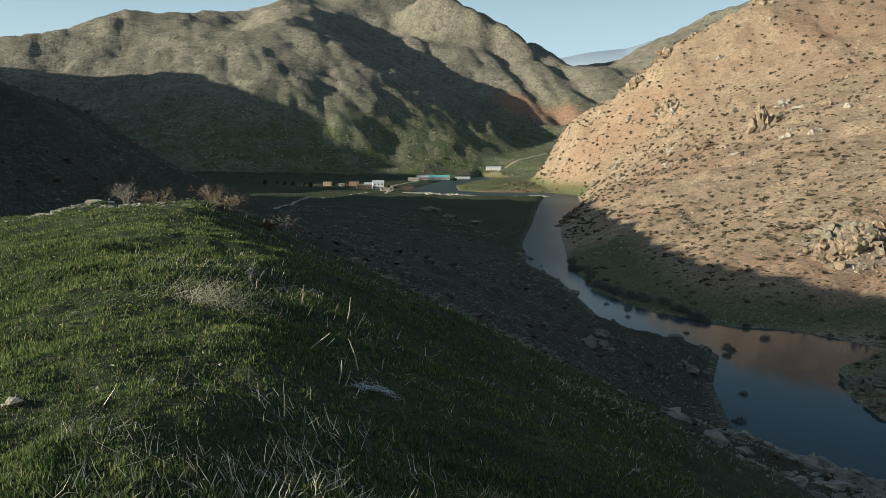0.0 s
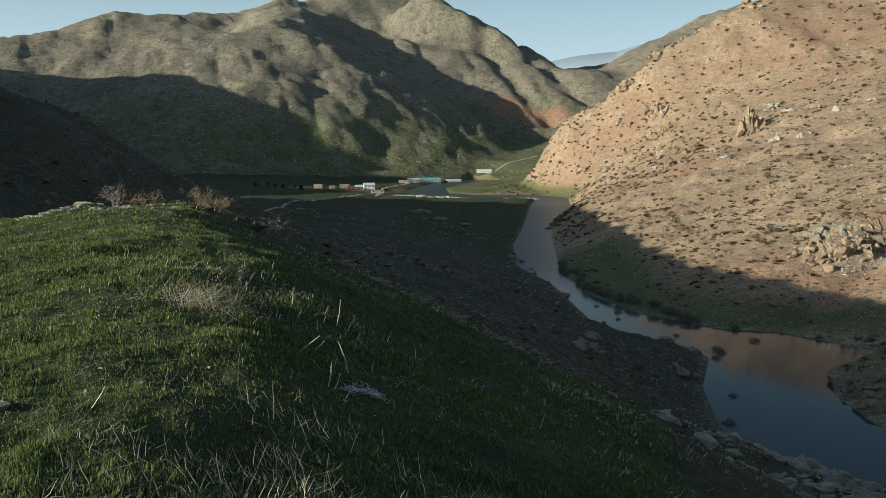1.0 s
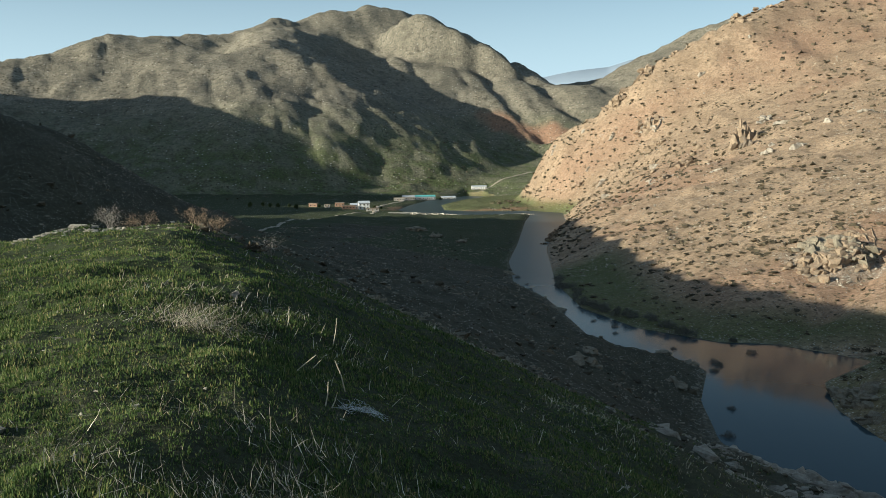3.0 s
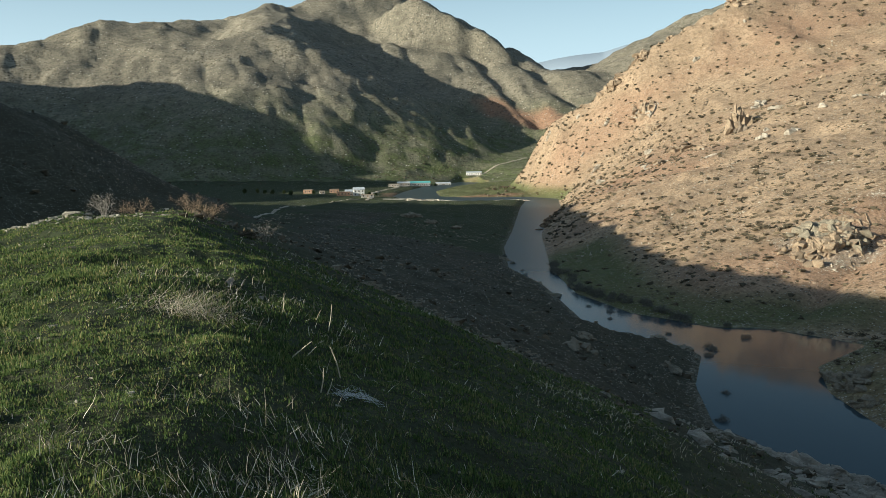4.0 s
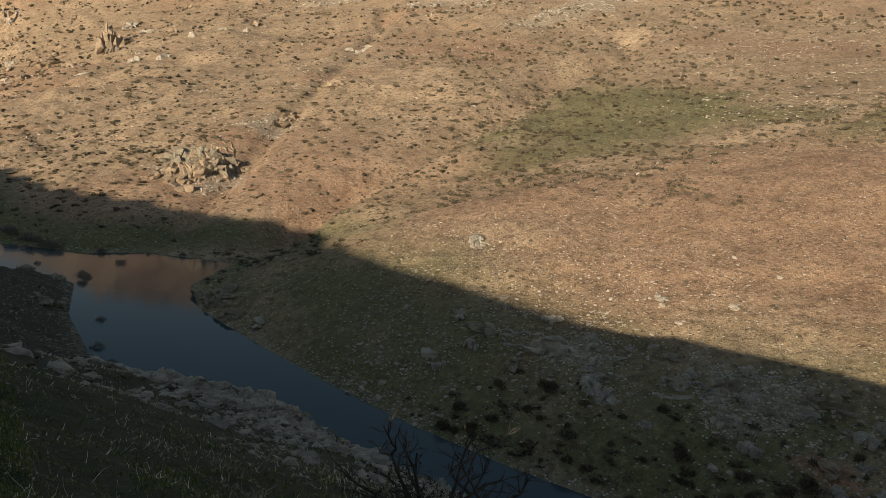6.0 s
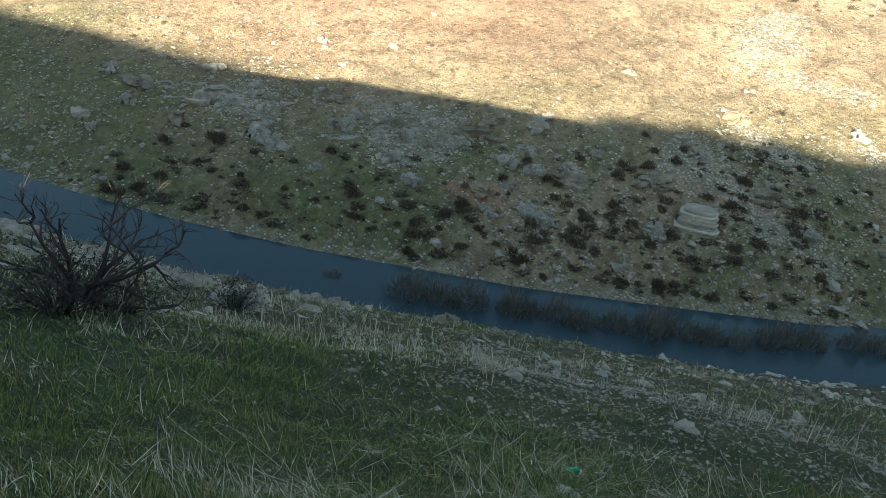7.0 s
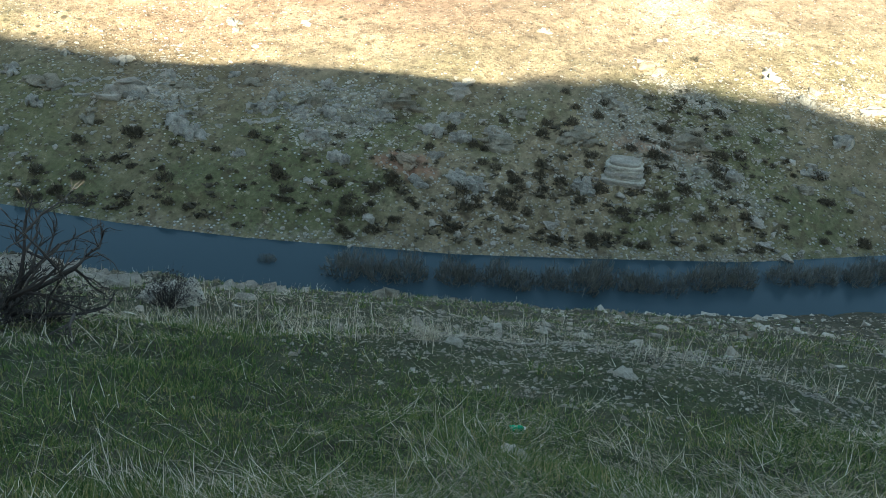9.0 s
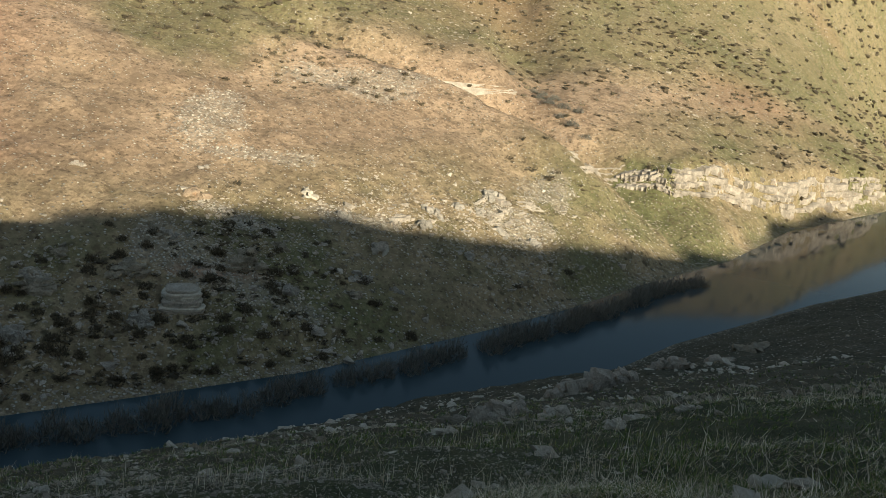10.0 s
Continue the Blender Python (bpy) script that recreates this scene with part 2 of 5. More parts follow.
def ramp(nt, fac, stops):
    n = nt.nodes.new("ShaderNodeValToRGB")
    el = n.color_ramp.elements
    while len(el) < len(stops):
        el.new(0.5)
    for e, (p, c) in zip(el, stops):
        e.position, e.color = p, (*c, 1)
    nt.links.new(fac, n.inputs["Fac"])
    return n.outputs["Color"]


def blend(nt, fac, a, b):
    n = nt.nodes.new("ShaderNodeMix")
    n.data_type = "RGBA"
    for sock, v in ((n.inputs["Factor"], fac), (n.inputs["A"], a), (n.inputs["B"], b)):
        if isinstance(v, (tuple, float)):
            sock.default_value = (*v, 1) if isinstance(v, tuple) else v
        else:
            nt.links.new(v, sock)
    return n.outputs["Result"]


def math_node(nt, op, a, b=0.0, clamp=False):
    n = nt.nodes.new("ShaderNodeMath")
    n.operation, n.use_clamp = op, clamp
    for sock, v in zip(n.inputs, (a, b)):
        if isinstance(v, float):
            sock.default_value = v
        else:
            nt.links.new(v, sock)
    return n.outputs[0]


def step(nt, v, lo, hi):
    n = nt.nodes.new("ShaderNodeMapRange")
    n.interpolation_type = "SMOOTHSTEP"
    nt.links.new(v, n.inputs["Value"])
    n.inputs["From Min"].default_value, n.inputs["From Max"].default_value = lo, hi
    return n.outputs["Result"]


def relief(nt, bsdf, height, strength, distance):
    n = node(nt, "ShaderNodeBump", Strength=strength, Distance=distance)
    nt.links.new(height, n.inputs["Height"])
    nt.links.new(n.outputs["Normal"], bsdf.inputs["Normal"])


def terrain_material(name, low, high, stone_scale, stone_amount, grain, dry, dot_scale, dot_amount, bump, lumps=0.0, turf=((0.045, 0.062, 0.020), (0.09, 0.115, 0.038))):
    """Soil with two tones, mottled at two scales, pale stones, dark cushion plants, and plan masks for grass, gravel and red earth."""
    m, nt, bsdf = material(name)
    pos = nt.nodes.new("ShaderNodeNewGeometry").outputs["Position"]
    wide = noise_at(nt, pos, 0.035 * grain, 6, 0.65)
    fine = noise_at(nt, pos, 1.1 * grain, 8, 0.7)
    mix = math_node(nt, "ADD", math_node(nt, "MULTIPLY", wide, 0.6), math_node(nt, "MULTIPLY", fine, 0.55))
    soil = ramp(nt, mix, ((0.36, low), (0.72, high)))
    mid = noise_at(nt, pos, 0.22 * grain, 6, 0.75)
    soil = blend(nt, step(nt, mid, 0.44, 0.66), soil, tuple(0.55 * a + 0.25 * b for a, b in zip(low, high)))

    def attr(key):
        a = nt.nodes.new("ShaderNodeAttribute")
        a.attribute_name = key
        return a.outputs["Fac"]

    grass = ramp(nt, fine, ((0.3, turf[0]), (0.55, turf[1]), (0.8, dry)))
    col = blend(nt, attr("green"), soil, grass)
    if grain > 1.2:
        # fine dark specks that keep the near ground dark between blades
        dark_specks = noise_at(nt, pos, 26.0, 6, 0.8)
        col = blend(nt, math_node(nt, "MULTIPLY", step(nt, dark_specks, 0.60, 0.40), 0.7), col, (0.018, 0.022, 0.010))
    red = ramp(nt, fine, ((0.3, (0.20, 0.108, 0.068)), (0.75, (0.37, 0.225, 0.15))))
    col = blend(nt, attr("red"), col, red)
    # cushion plants
    vd = node(nt, "ShaderNodeTexVoronoi", Scale=dot_scale)
    nt.links.new(pos, vd.inputs["Vector"])
    dots = math_node(nt, "MULTIPLY", math_node(nt, "SUBTRACT", 1.0, step(nt, vd.outputs["Distance"], 0.12, 0.34)), step(nt, wide, 0.42, 0.6))
    col = blend(nt, math_node(nt, "MULTIPLY", dots, dot_amount), col, (0.055, 0.05, 0.028))
    # small dark tussocks
    vt = node(nt, "ShaderNodeTexVoronoi", Scale=dot_scale * 2.7)
    nt.links.new(pos, vt.inputs["Vector"])
    kind = nt.nodes.new("ShaderNodeSeparateColor")
    nt.links.new(vt.outputs["Color"], kind.inputs["Color"])
    tuss = math_node(nt, "MULTIPLY", math_node(nt, "SUBTRACT", 1.0, step(nt, vt.outputs["Distance"], 0.15, 0.40)), math_node(nt, "LESS_THAN", kind.outputs["Blue"], 0.38))
    col = blend(nt, math_node(nt, "MULTIPLY", tuss, dot_amount * 0.75), col, tuple(0.45 * a for a in low))
    # bare and overgrown blotches with crisp edges
    blot = noise_at(nt, pos, 0.62 * grain, 4, 0.62)
    col = blend(nt, math_node(nt, "MULTIPLY", step(nt, blot, 0.545, 0.60), 0.5 * dot_amount), col, tuple(0.62 * a for a in low))
    bare = noise_at(nt, pos, 0.85 * grain, 5, 0.7)
    col = blend(nt, math_node(nt, "MULTIPLY", step(nt, bare, 0.60, 0.68), 0.35), col, tuple(min(0.6, 1.35 * b) for b in high))
    rubble = ramp(nt, fine, ((0.35, (0.17, 0.145, 0.11)), (0.65, (0.46, 0.40, 0.315))))
    col = blend(nt, math_node(nt, "MULTIPLY", step(nt, math_node(nt, "ADD", math_node(nt, "MULTIPLY", attr("stony"), 0.5), bare), 0.72, 1.0), 0.5), col, rubble)
    # stones
    vs = node(nt, "ShaderNodeTexVoronoi", Scale=stone_scale)
    nt.links.new(pos, vs.inputs["Vector"])
    hue = nt.nodes.new("ShaderNodeSeparateColor")
    nt.links.new(vs.outputs["Color"], hue.inputs["Color"])
    gate = math_node(nt, "ADD", math_node(nt, "MULTIPLY", attr("stony"), 0.75), stone_amount)
    chosen = math_node(nt, "LESS_THAN", hue.outputs["Red"], gate)
    stone = math_node(nt, "MULTIPLY", math_node(nt, "SUBTRACT", 1.0, step(nt, vs.outputs["Distance"], 0.22, 0.42)), chosen)
    stone_col = ramp(nt, hue.outputs["Green"], ((0.0, (0.20, 0.185, 0.155)), (1.0, (0.56, 0.53, 0.46))))
    col = blend(nt, stone, col, stone_col)
    nt.links.new(col, bsdf.inputs["Base Color"])
    bsdf.inputs["Roughness"].default_value = 0.95
    bsdf.inputs["Specular IOR Level"].default_value = 0.15
    height = math_node(nt, "ADD", math_node(nt, "ADD", fine, math_node(nt, "MULTIPLY", mid, lumps)), math_node(nt, "MULTIPLY", stone, 0.5))
    relief(nt, bsdf, height, bump, 0.5 / grain)
    return m


near_soil = terrain_material("near_soil", (0.042, 0.038, 0.027), (0.118, 0.104, 0.076), 3.0, 0.0, 1.6, (0.10, 0.09, 0.05), 0.6, 0.5, 0.5, 0.0, ((0.025, 0.035, 0.013), (0.054, 0.070, 0.025)))
hill_soil = terrain_material("hill_soil", (0.135, 0.094, 0.060), (0.475, 0.352, 0.235), 2.0, 0.16, 1.0, (0.22, 0.19, 0.10), 0.5, 0.9, 1.0, 1.2)
mountain_soil = terrain_material("mountain_soil", (0.092, 0.086, 0.067), (0.295, 0.262, 0.200), 0.30, 0.08, 0.28, (0.20, 0.19, 0.10), 0.14, 0.95, 1.0, 2.0)

water_mat, wnt, wb = material("river_water")
wb.inputs["Base Color"].default_value = (0.034, 0.052, 0.061, 1)
wb.inputs["Roughness"].default_value = 0.06
wb.inputs["IOR"].default_value = 1.33
wb.inputs["Specular IOR Level"].default_value = 0.08
wpos = wnt.nodes.new("ShaderNodeNewGeometry").outputs["Position"]
# wind ripples, stronger on the open reach upstream
reach = wnt.nodes.new("ShaderNodeSeparateXYZ")
wnt.links.new(wpos, reach.inputs[0])
wind = math_node(wnt, "ADD", math_node(wnt, "MULTIPLY", step(wnt, reach.outputs["Y"], 150.0, 330.0), 0.88), 0.12)
ripple = noise_at(wnt, wpos, 1.3, 3, 0.5)
relief(wnt, wb, math_node(wnt, "MULTIPLY", ripple, wind), 0.2, 0.12)
wnt.links.new(math_node(wnt, "ADD", math_node(wnt, "MULTIPLY", wind, 0.28), 0.025), wb.inputs["Roughness"])


# ---- terrain ----
def grid_mesh():
    """One sheet, fine towards the valley and near the path, coarse behind."""
    az = np.concatenate([np.arange(-33, 138, 0.21), np.arange(138, 327, 3.0)])
    rad = [0.0]
    step_r = 0.10
    while rad[-1] < 2600:
        step_r = max(0.08, (0.019 if rad[-1] < 55 else 0.010 if rad[-1] < 850 else 0.0075) * rad[-1])
        rad.append(rad[-1] + step_r)
    rad = np.array(rad[1:] + [3600.0])
    a, r = np.meshgrid(np.radians(az), rad)
    return a, r


A_GRID, R_GRID = grid_mesh()
GX, GY = R_GRID * np.sin(A_GRID), R_GRID * np.cos(A_GRID)
GZ, ZONE, GD, GWEST, GCHANNEL = land(GX, GY)


def spot(x, y, cx, cy, rx, ry, turn=0.0, seed=0):
    """A soft-edged patch of the plan with a ragged outline."""
    c, s = math.cos(radians(turn)), math.sin(radians(turn))
    u, v = (x - cx) * c + (y - cy) * s, -(x - cx) * s + (y - cy) * c
    d = np.sqrt((u / rx) ** 2 + (v / ry) ** 2) + 0.35 * fbm(x, y, max(rx, ry) * 0.5, 4, seed + 300)
    return np.clip((1.15 - d) / 0.4, 0, 1)


PALE_PATCHES = ((150, 11, 11, 6, -20), (179, -17, 8, 17, 12), (138, 2, 3, 12, 10), (432, 680, 45, 60, 0), (404, 566, 40, 40, 0),
                (425, 450, 55, 45, 0), (470, 440, 50, 40, 0), (400, 343, 45, 20, 0), (459, 353, 40, 22, 0), (153, 265, 10, 9, 0), (116, 240, 17, 15, 0),
                (95, 47, 7, 9, -15), (106, 6, 5, 14, -20), (90, 70, 5, 6, 0), (119, 6, 3, 8, -12), (136, -42, 6, 9, 20), (152, -52, 5, 9, 40), (125, -12, 3, 7, 0))


def pale_ground(x, y):
    """Where broken pale stone lies bare on the far hillside."""
    best = np.zeros(x.shape)
    for k, (cx, cy, rx, ry, turn) in enumerate(PALE_PATCHES):
        best = np.maximum(best, spot(x, y, cx, cy, rx, ry, turn, 40 + k))
    return best


def masks(x, y, z, zone, d_bank):
    r = np.sqrt(x * x + y * y)
    crest = dist_to(x, y, NEAR_CREST)
    patchy = np.clip(0.5 + 0.9 * fbm(x, y, 14, 4, 81), 0, 1)
    green = np.where(zone == 0, np.clip(1.1 - crest / 20, 0.12, 1) * (0.4 + 0.6 * patchy), 0.0)
    green = np.maximum(green, np.where((zone == 0) & (d_bank < 70) & (y > 330), 0.85, 0))
    green = np.maximum(green, np.where((zone == 0) & (r > 500), 0.9, 0))
    green = np.maximum(green, np.where((zone < 2) & (y > 690) & (x < 130), np.clip((11 - z) / 5, 0, 1) * 0.9, 0))
    green = np.maximum(green, np.where((zone == 2) & (y > 690), np.clip((16 + np.clip((r - 1010) * 0.11, 0, 95) - z) / 10, 0, 1) * (0.45 + 0.45 * patchy), 0))
    green = np.maximum(green, np.where(zone == 1, np.clip((30 - d_bank) / 10, 0, 1) * np.clip((y - 175) / 20, 0, 1) * np.clip((340 - y) / 20, 0, 1), 0) * 0.85)
    # foot of the far slope: olive growth, darkened as well to deepen its shade
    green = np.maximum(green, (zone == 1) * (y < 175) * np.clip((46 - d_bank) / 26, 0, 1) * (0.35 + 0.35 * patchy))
    green = np.maximum(green, 0.62 * spot(x, y, 232, 160, 66, 42, 30, 1) * (zone == 1))
    green = np.maximum(green, 0.55 * spot(x, y, 205, 15, 40, 26, -30, 2) * (zone == 1))
    green = np.maximum(green, 0.75 * spot(x, y, 165, -88, 20, 13, 0, 3) * (zone == 1))
    green = np.maximum(green, np.where((zone == 1) & (y < 90), np.clip((x + 0.2 * y - 205) / 25, 0, 1), 0) * (0.5 + 0.15 * patchy))
    green = np.maximum(green, np.where(zone == 2, np.clip((150 - z) / 100, 0, 1) * (0.35 + 0.5 * patchy), 0))
    red = 0.85 * spot(x, y, 205, 1520, 120, 34, -38, 5) * (zone == 2) + 0.7 * spot(x, y, 55, 764, 42, 6, 0, 6) + 0.5 * spot(x, y, -26, 800, 14, 50, 0, 7)
    red = red + (zone == 1) * 0.5 * np.clip(fbm(x, y, 75, 4, 91) - 0.05, 0, 1) * np.clip(d_bank / 40, 0, 1)
    red = np.maximum(red, (zone == 1) * np.maximum(0.9 * spot(x, y, 88.4, 33.8, 1.6, 3.6, 10, 92), 0.7 * spot(x, y, 104, 6, 1.2, 7, 12, 93)))
    stony = np.where(zone == 0, 0.25 * np.clip((crest - 9) / 16, 0, 1), np.where(zone == 1, 0.12 * patchy, 0.04 * patchy))
    stony = np.maximum(stony, 0.3 * spot(x, y, 13.2, 27, 4.5, 12, 0, 10))
    stony = np.maximum(stony, 0.6 * np.clip((5 - d_bank) / 4, 0, 1))
    stony = np.maximum(stony, 0.8 * spot(x, y, 30, 700, 60, 10, 0, 9))
    stony = np.maximum(stony, (zone == 1) * 0.9 * pale_ground(x, y))
    return green, np.clip(red, 0, 1), stony


def sheet(name, keep, mat):
    """The faces of the sheet that belong to one piece of country."""
    rows, cols = GX.shape
    idx = np.arange(rows * cols).reshape(rows, cols)
    nxt = np.roll(idx, -1, 1)
    quads = np.stack([idx[:-1], idx[1:], nxt[1:], nxt[:-1]], -1).reshape(-1, 4)
    quads = quads[keep[:-1].reshape(-1)]
    used, inv = np.unique(quads, return_inverse=True)
    inv = inv.reshape(-1, 4)
    me = bpy.data.meshes.new(name)
    me.vertices.add(len(used))
    co = np.stack([GX.ravel()[used], GY.ravel()[used], GZ.ravel()[used]], -1)
    me.vertices.foreach_set("co", co.ravel())
    me.loops.add(inv.size)
    me.polygons.add(len(inv))
    me.loops.foreach_set("vertex_index", inv[:, ::-1].ravel())
    me.polygons.foreach_set("loop_start", np.arange(0, inv.size, 4))
    me.polygons.foreach_set("use_smooth", np.ones(len(inv), bool))
    me.update()
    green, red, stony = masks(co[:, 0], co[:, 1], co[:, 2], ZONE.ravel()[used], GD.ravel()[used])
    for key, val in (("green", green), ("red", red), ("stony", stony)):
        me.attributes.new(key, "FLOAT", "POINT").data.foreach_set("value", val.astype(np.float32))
    me.materials.append(mat)
    return new(name, me)


tagged(sheet("ground", ZONE == 0, near_soil), "grassy ridge and valley floor sloping down to the river", "ground", kind="structure")
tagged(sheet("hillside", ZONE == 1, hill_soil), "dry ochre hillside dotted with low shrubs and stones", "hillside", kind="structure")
tagged(sheet("mountain", ZONE == 2, mountain_soil), "olive brown rocky mountain with spurs and gullies", "mountain", kind="structure")

# foot of the camera: close the hole in the middle of the sheet
bm = bmesh.new()
ring = [bm.verts.new((GX[0, k], GY[0, k], GZ[0, k])) for k in range(0, GX.shape[1], 5)]
bm.faces.new(ring[::-1])
me = bpy.data.meshes.new("ground_patch")
bm.to_mesh(me)
bm.free()
me.materials.append(near_soil)
tagged(new("ground_patch", me), "trodden patch of grass on the ridge", "ground", kind="structure")


def water():
    """The river: a flat sheet a little wider than the channel; the banks cut its outline."""
    bm = bmesh.new()
    pts = [bm.verts.new((x, y, 0)) for x, y in ((-60, 1040), (40, 1160), (100, 1120), (60, 900), (160, 760), (160, 640), (130, 220), (110, 160), (95, 60), (240, -120), (480, -360), (480, -460), (380, -460), (100, -120), (40, 20), (25, 120), (15, 330), (40, 560), (-60, 680))]
    bm.faces.new(pts)
    bmesh.ops.triangulate(bm, faces=bm.faces[:])
    me = bpy.data.meshes.new("river")
    bm.to_mesh(me)
    bm.free()
    for p in me.polygons:
        if p.normal.z < 0:
            p.flip()
    me.materials.append(water_mat)
    return tagged(new("river", me), "calm dark blue river reflecting the sky", "river", kind="structure")


water()


# ---- builders ----
RNG = np.random.default_rng(11)


def zat(x, y):
    return land(np.atleast_1d(np.asarray(x, float)), np.atleast_1d(np.asarray(y, float)))[0]


def raw_mesh(name, verts, faces, mat, smooth=False):
    """A mesh from arrays of corners and of triangles or quads."""
    me = bpy.data.meshes.new(name)
    faces = np.asarray(faces)
    k = faces.shape[1]
    me.vertices.add(len(verts))
    me.vertices.foreach_set("co", np.asarray(verts, np.float32).ravel())
    me.loops.add(faces.size)
    me.polygons.add(len(faces))
    me.loops.foreach_set("vertex_index", faces.ravel().astype(np.int32))
    me.polygons.foreach_set("loop_start", np.arange(0, faces.size, k, dtype=np.int32))
    me.polygons.foreach_set("use_smooth", np.full(len(faces), smooth))
    me.update()
    me.materials.append(mat)
    return me


def part(name, bm, mat, parent, label=""):
    me = bpy.data.meshes.new(name)
    bm.to_mesh(me)
    bm.free()
    me.materials.append(mat)
    ob = new(name, me)
    ob.parent = parent
    if label:
        tagged(ob, label)
    return ob


def blade_mesh(name, base, height, width, yaw, lean, curl, mat, up=(0, 0, 1.0), bent=True):
    """Many tapering, bent blades in one mesh, two or three triangles each; up is the direction that they stand in."""
    n = len(base)
    up = np.array(up) / np.linalg.norm(up)
    ex = np.cross((0.0, 1.0, 0.0), up)
    ex /= np.linalg.norm(ex)
    ey = np.cross(up, ex)
    c, s = np.cos(yaw)[:, None], np.sin(yaw)[:, None]
    side = (ex * c + ey * s) * width[:, None] * 0.5
    out = ey * c - ex * s

    def along(u):
        a = lean + curl * u
        return base + (out * np.sin(a)[:, None] + up * np.cos(a)[:, None]) * (height * u)[:, None]

    mid, tip = along(0.55), along(1.0)
    low = base - np.array((0, 0, 0.012))
    if not bent:
        v = np.stack([low - side, low + side, along(0.999)], 1).reshape(-1, 3)
        return raw_mesh(name, v, np.arange(n * 3).reshape(-1, 3), mat)
    v = np.stack([low - side, low + side, mid + side * 0.7, mid - side * 0.7, tip], 1).reshape(-1, 3)
    i = np.arange(n)[:, None] * 5
    f = np.concatenate([i + (0, 1, 2), i + (0, 2, 3), i + (3, 2, 4)], 0)
    return raw_mesh(name, v, f, mat)


def rock_shape(seed, points=16, flat=0.75):
    """A broken, angular block of about unit size."""
    rng = np.random.default_rng(seed)
    bm = bmesh.new()
    d = rng.normal(size=(points, 3))
    d /= np.linalg.norm(d, axis=1)[:, None]
    d = np.sign(d) * np.abs(d) ** 0.55 * rng.uniform(0.8, 1.05, (points, 1))
    for p in d * np.array((rng.uniform(0.8, 1.25), rng.uniform(0.75, 1.1), flat)):
        bm.verts.new(p)
    out = bmesh.ops.convex_hull(bm, input=bm.verts[:])
    bmesh.ops.delete(bm, geom=[v for v in bm.verts if not v.link_faces], context="VERTS")
    bmesh.ops.triangulate(bm, faces=bm.faces[:])
    bmesh.ops.recalc_face_normals(bm, faces=bm.faces[:])
    bm.verts.index_update()
    co = np.array([v.co[:] for v in bm.verts])
    faces = np.array([[v.index for v in f.verts] for f in bm.faces])
    bm.free()
    return co, faces


def clones(name, shapes, place, size, turn, mat, tall=1.0):
    """Many copies of a few shapes joined into one mesh."""
    vs, fs, at = [], [], 0
    pick = RNG.integers(0, len(shapes), len(place))
    for k, (co, fa) in enumerate(shapes):
        sel = np.nonzero(pick == k)[0]
        if not len(sel):
            continue
        c, s = np.cos(turn[sel])[:, None], np.sin(turn[sel])[:, None]
        x, y, z = co[:, 0][None], co[:, 1][None], co[:, 2][None]
        p = np.stack([x * c - y * s, x * s + y * c, (z + 0 * c) * tall], -1) * size[sel][:, None, None] + place[sel][:, None, :]
        f = fa[None] + (np.arange(len(sel)) * len(co))[:, None, None] + at
        vs.append(p.reshape(-1, 3))
        fs.append(f.reshape(-1, 3))
        at += p.shape[0] * p.shape[1]
    return raw_mesh(name, np.concatenate(vs), np.concatenate(fs), mat)


def twiggy(seed, count, reach, height, thick, droop=0.0, leaves=0, leaf=0.05, forks=2):
    """Branching twigs of a bush: thin three-sided sticks that fork, with optional leaf flakes."""
    rng = np.random.default_rng(seed)
    vs, fs = [], []

    def stick(a, b, r0, r1):
        d = b - a
        d /= np.linalg.norm(d) + 1e-9
        u = np.cross(d, (0.3, 0.2, 0.9))
        u /= np.linalg.norm(u) + 1e-9
        w = np.cross(d, u)
        i = len(vs)
        for p, r in ((a, r0), (b, r1)):
            for k in range(3):
                t = 2.0944 * k
                vs.append(p + (u * math.cos(t) + w * math.sin(t)) * r)
        for k in range(3):
            m = (k + 1) % 3
            fs.append((i + k, i + m, i + 3 + m))
            fs.append((i + k, i + 3 + m, i + 3 + k))

    def grow(p, d, length, r, level):
        bend = rng.normal(size=3) * 0.25
        q = p + (d + bend * 0.4) * length * 0.5
        e = d + bend + np.array((0, 0, -droop))
        e /= np.linalg.norm(e)
        t = q + e * length * 0.5
        stick(p, q, r, r * 0.75)
        stick(q, t, r * 0.75, r * 0.45)
        if level > 0:
            for _ in range(forks):
                n = e + rng.normal(size=3) * 0.55
                n /= np.linalg.norm(n)
                grow(q + (t - q) * rng.uniform(0.2, 1), n, length * rng.uniform(0.5, 0.75), r * 0.5, level - 1)
        else:
            for _ in range(leaves):
                c = q + (t - q) * rng.uniform(0, 1.1) + rng.normal(size=3) * leaf * 0.8
                a, b = rng.normal(size=3) * leaf, rng.normal(size=3) * leaf
                i = len(vs)
                vs.extend([c + a, c - a * 0.4 + b, c - a * 0.4 - b])
                fs.append((i, i + 1, i + 2))

    for k in range(count):
        a = rng.uniform(0, 6.283)
        tilt = rng.uniform(0.1, 1.0)
        d = np.array((math.cos(a) * tilt * reach, math.sin(a) * tilt * reach, height))
        length = np.linalg.norm(d) * rng.uniform(0.6, 0.8)
        grow(np.array((math.cos(a), math.sin(a), 0)) * 0.08 * reach, d / np.linalg.norm(d), length, thick, 2)
    return np.array(vs), np.array(fs)


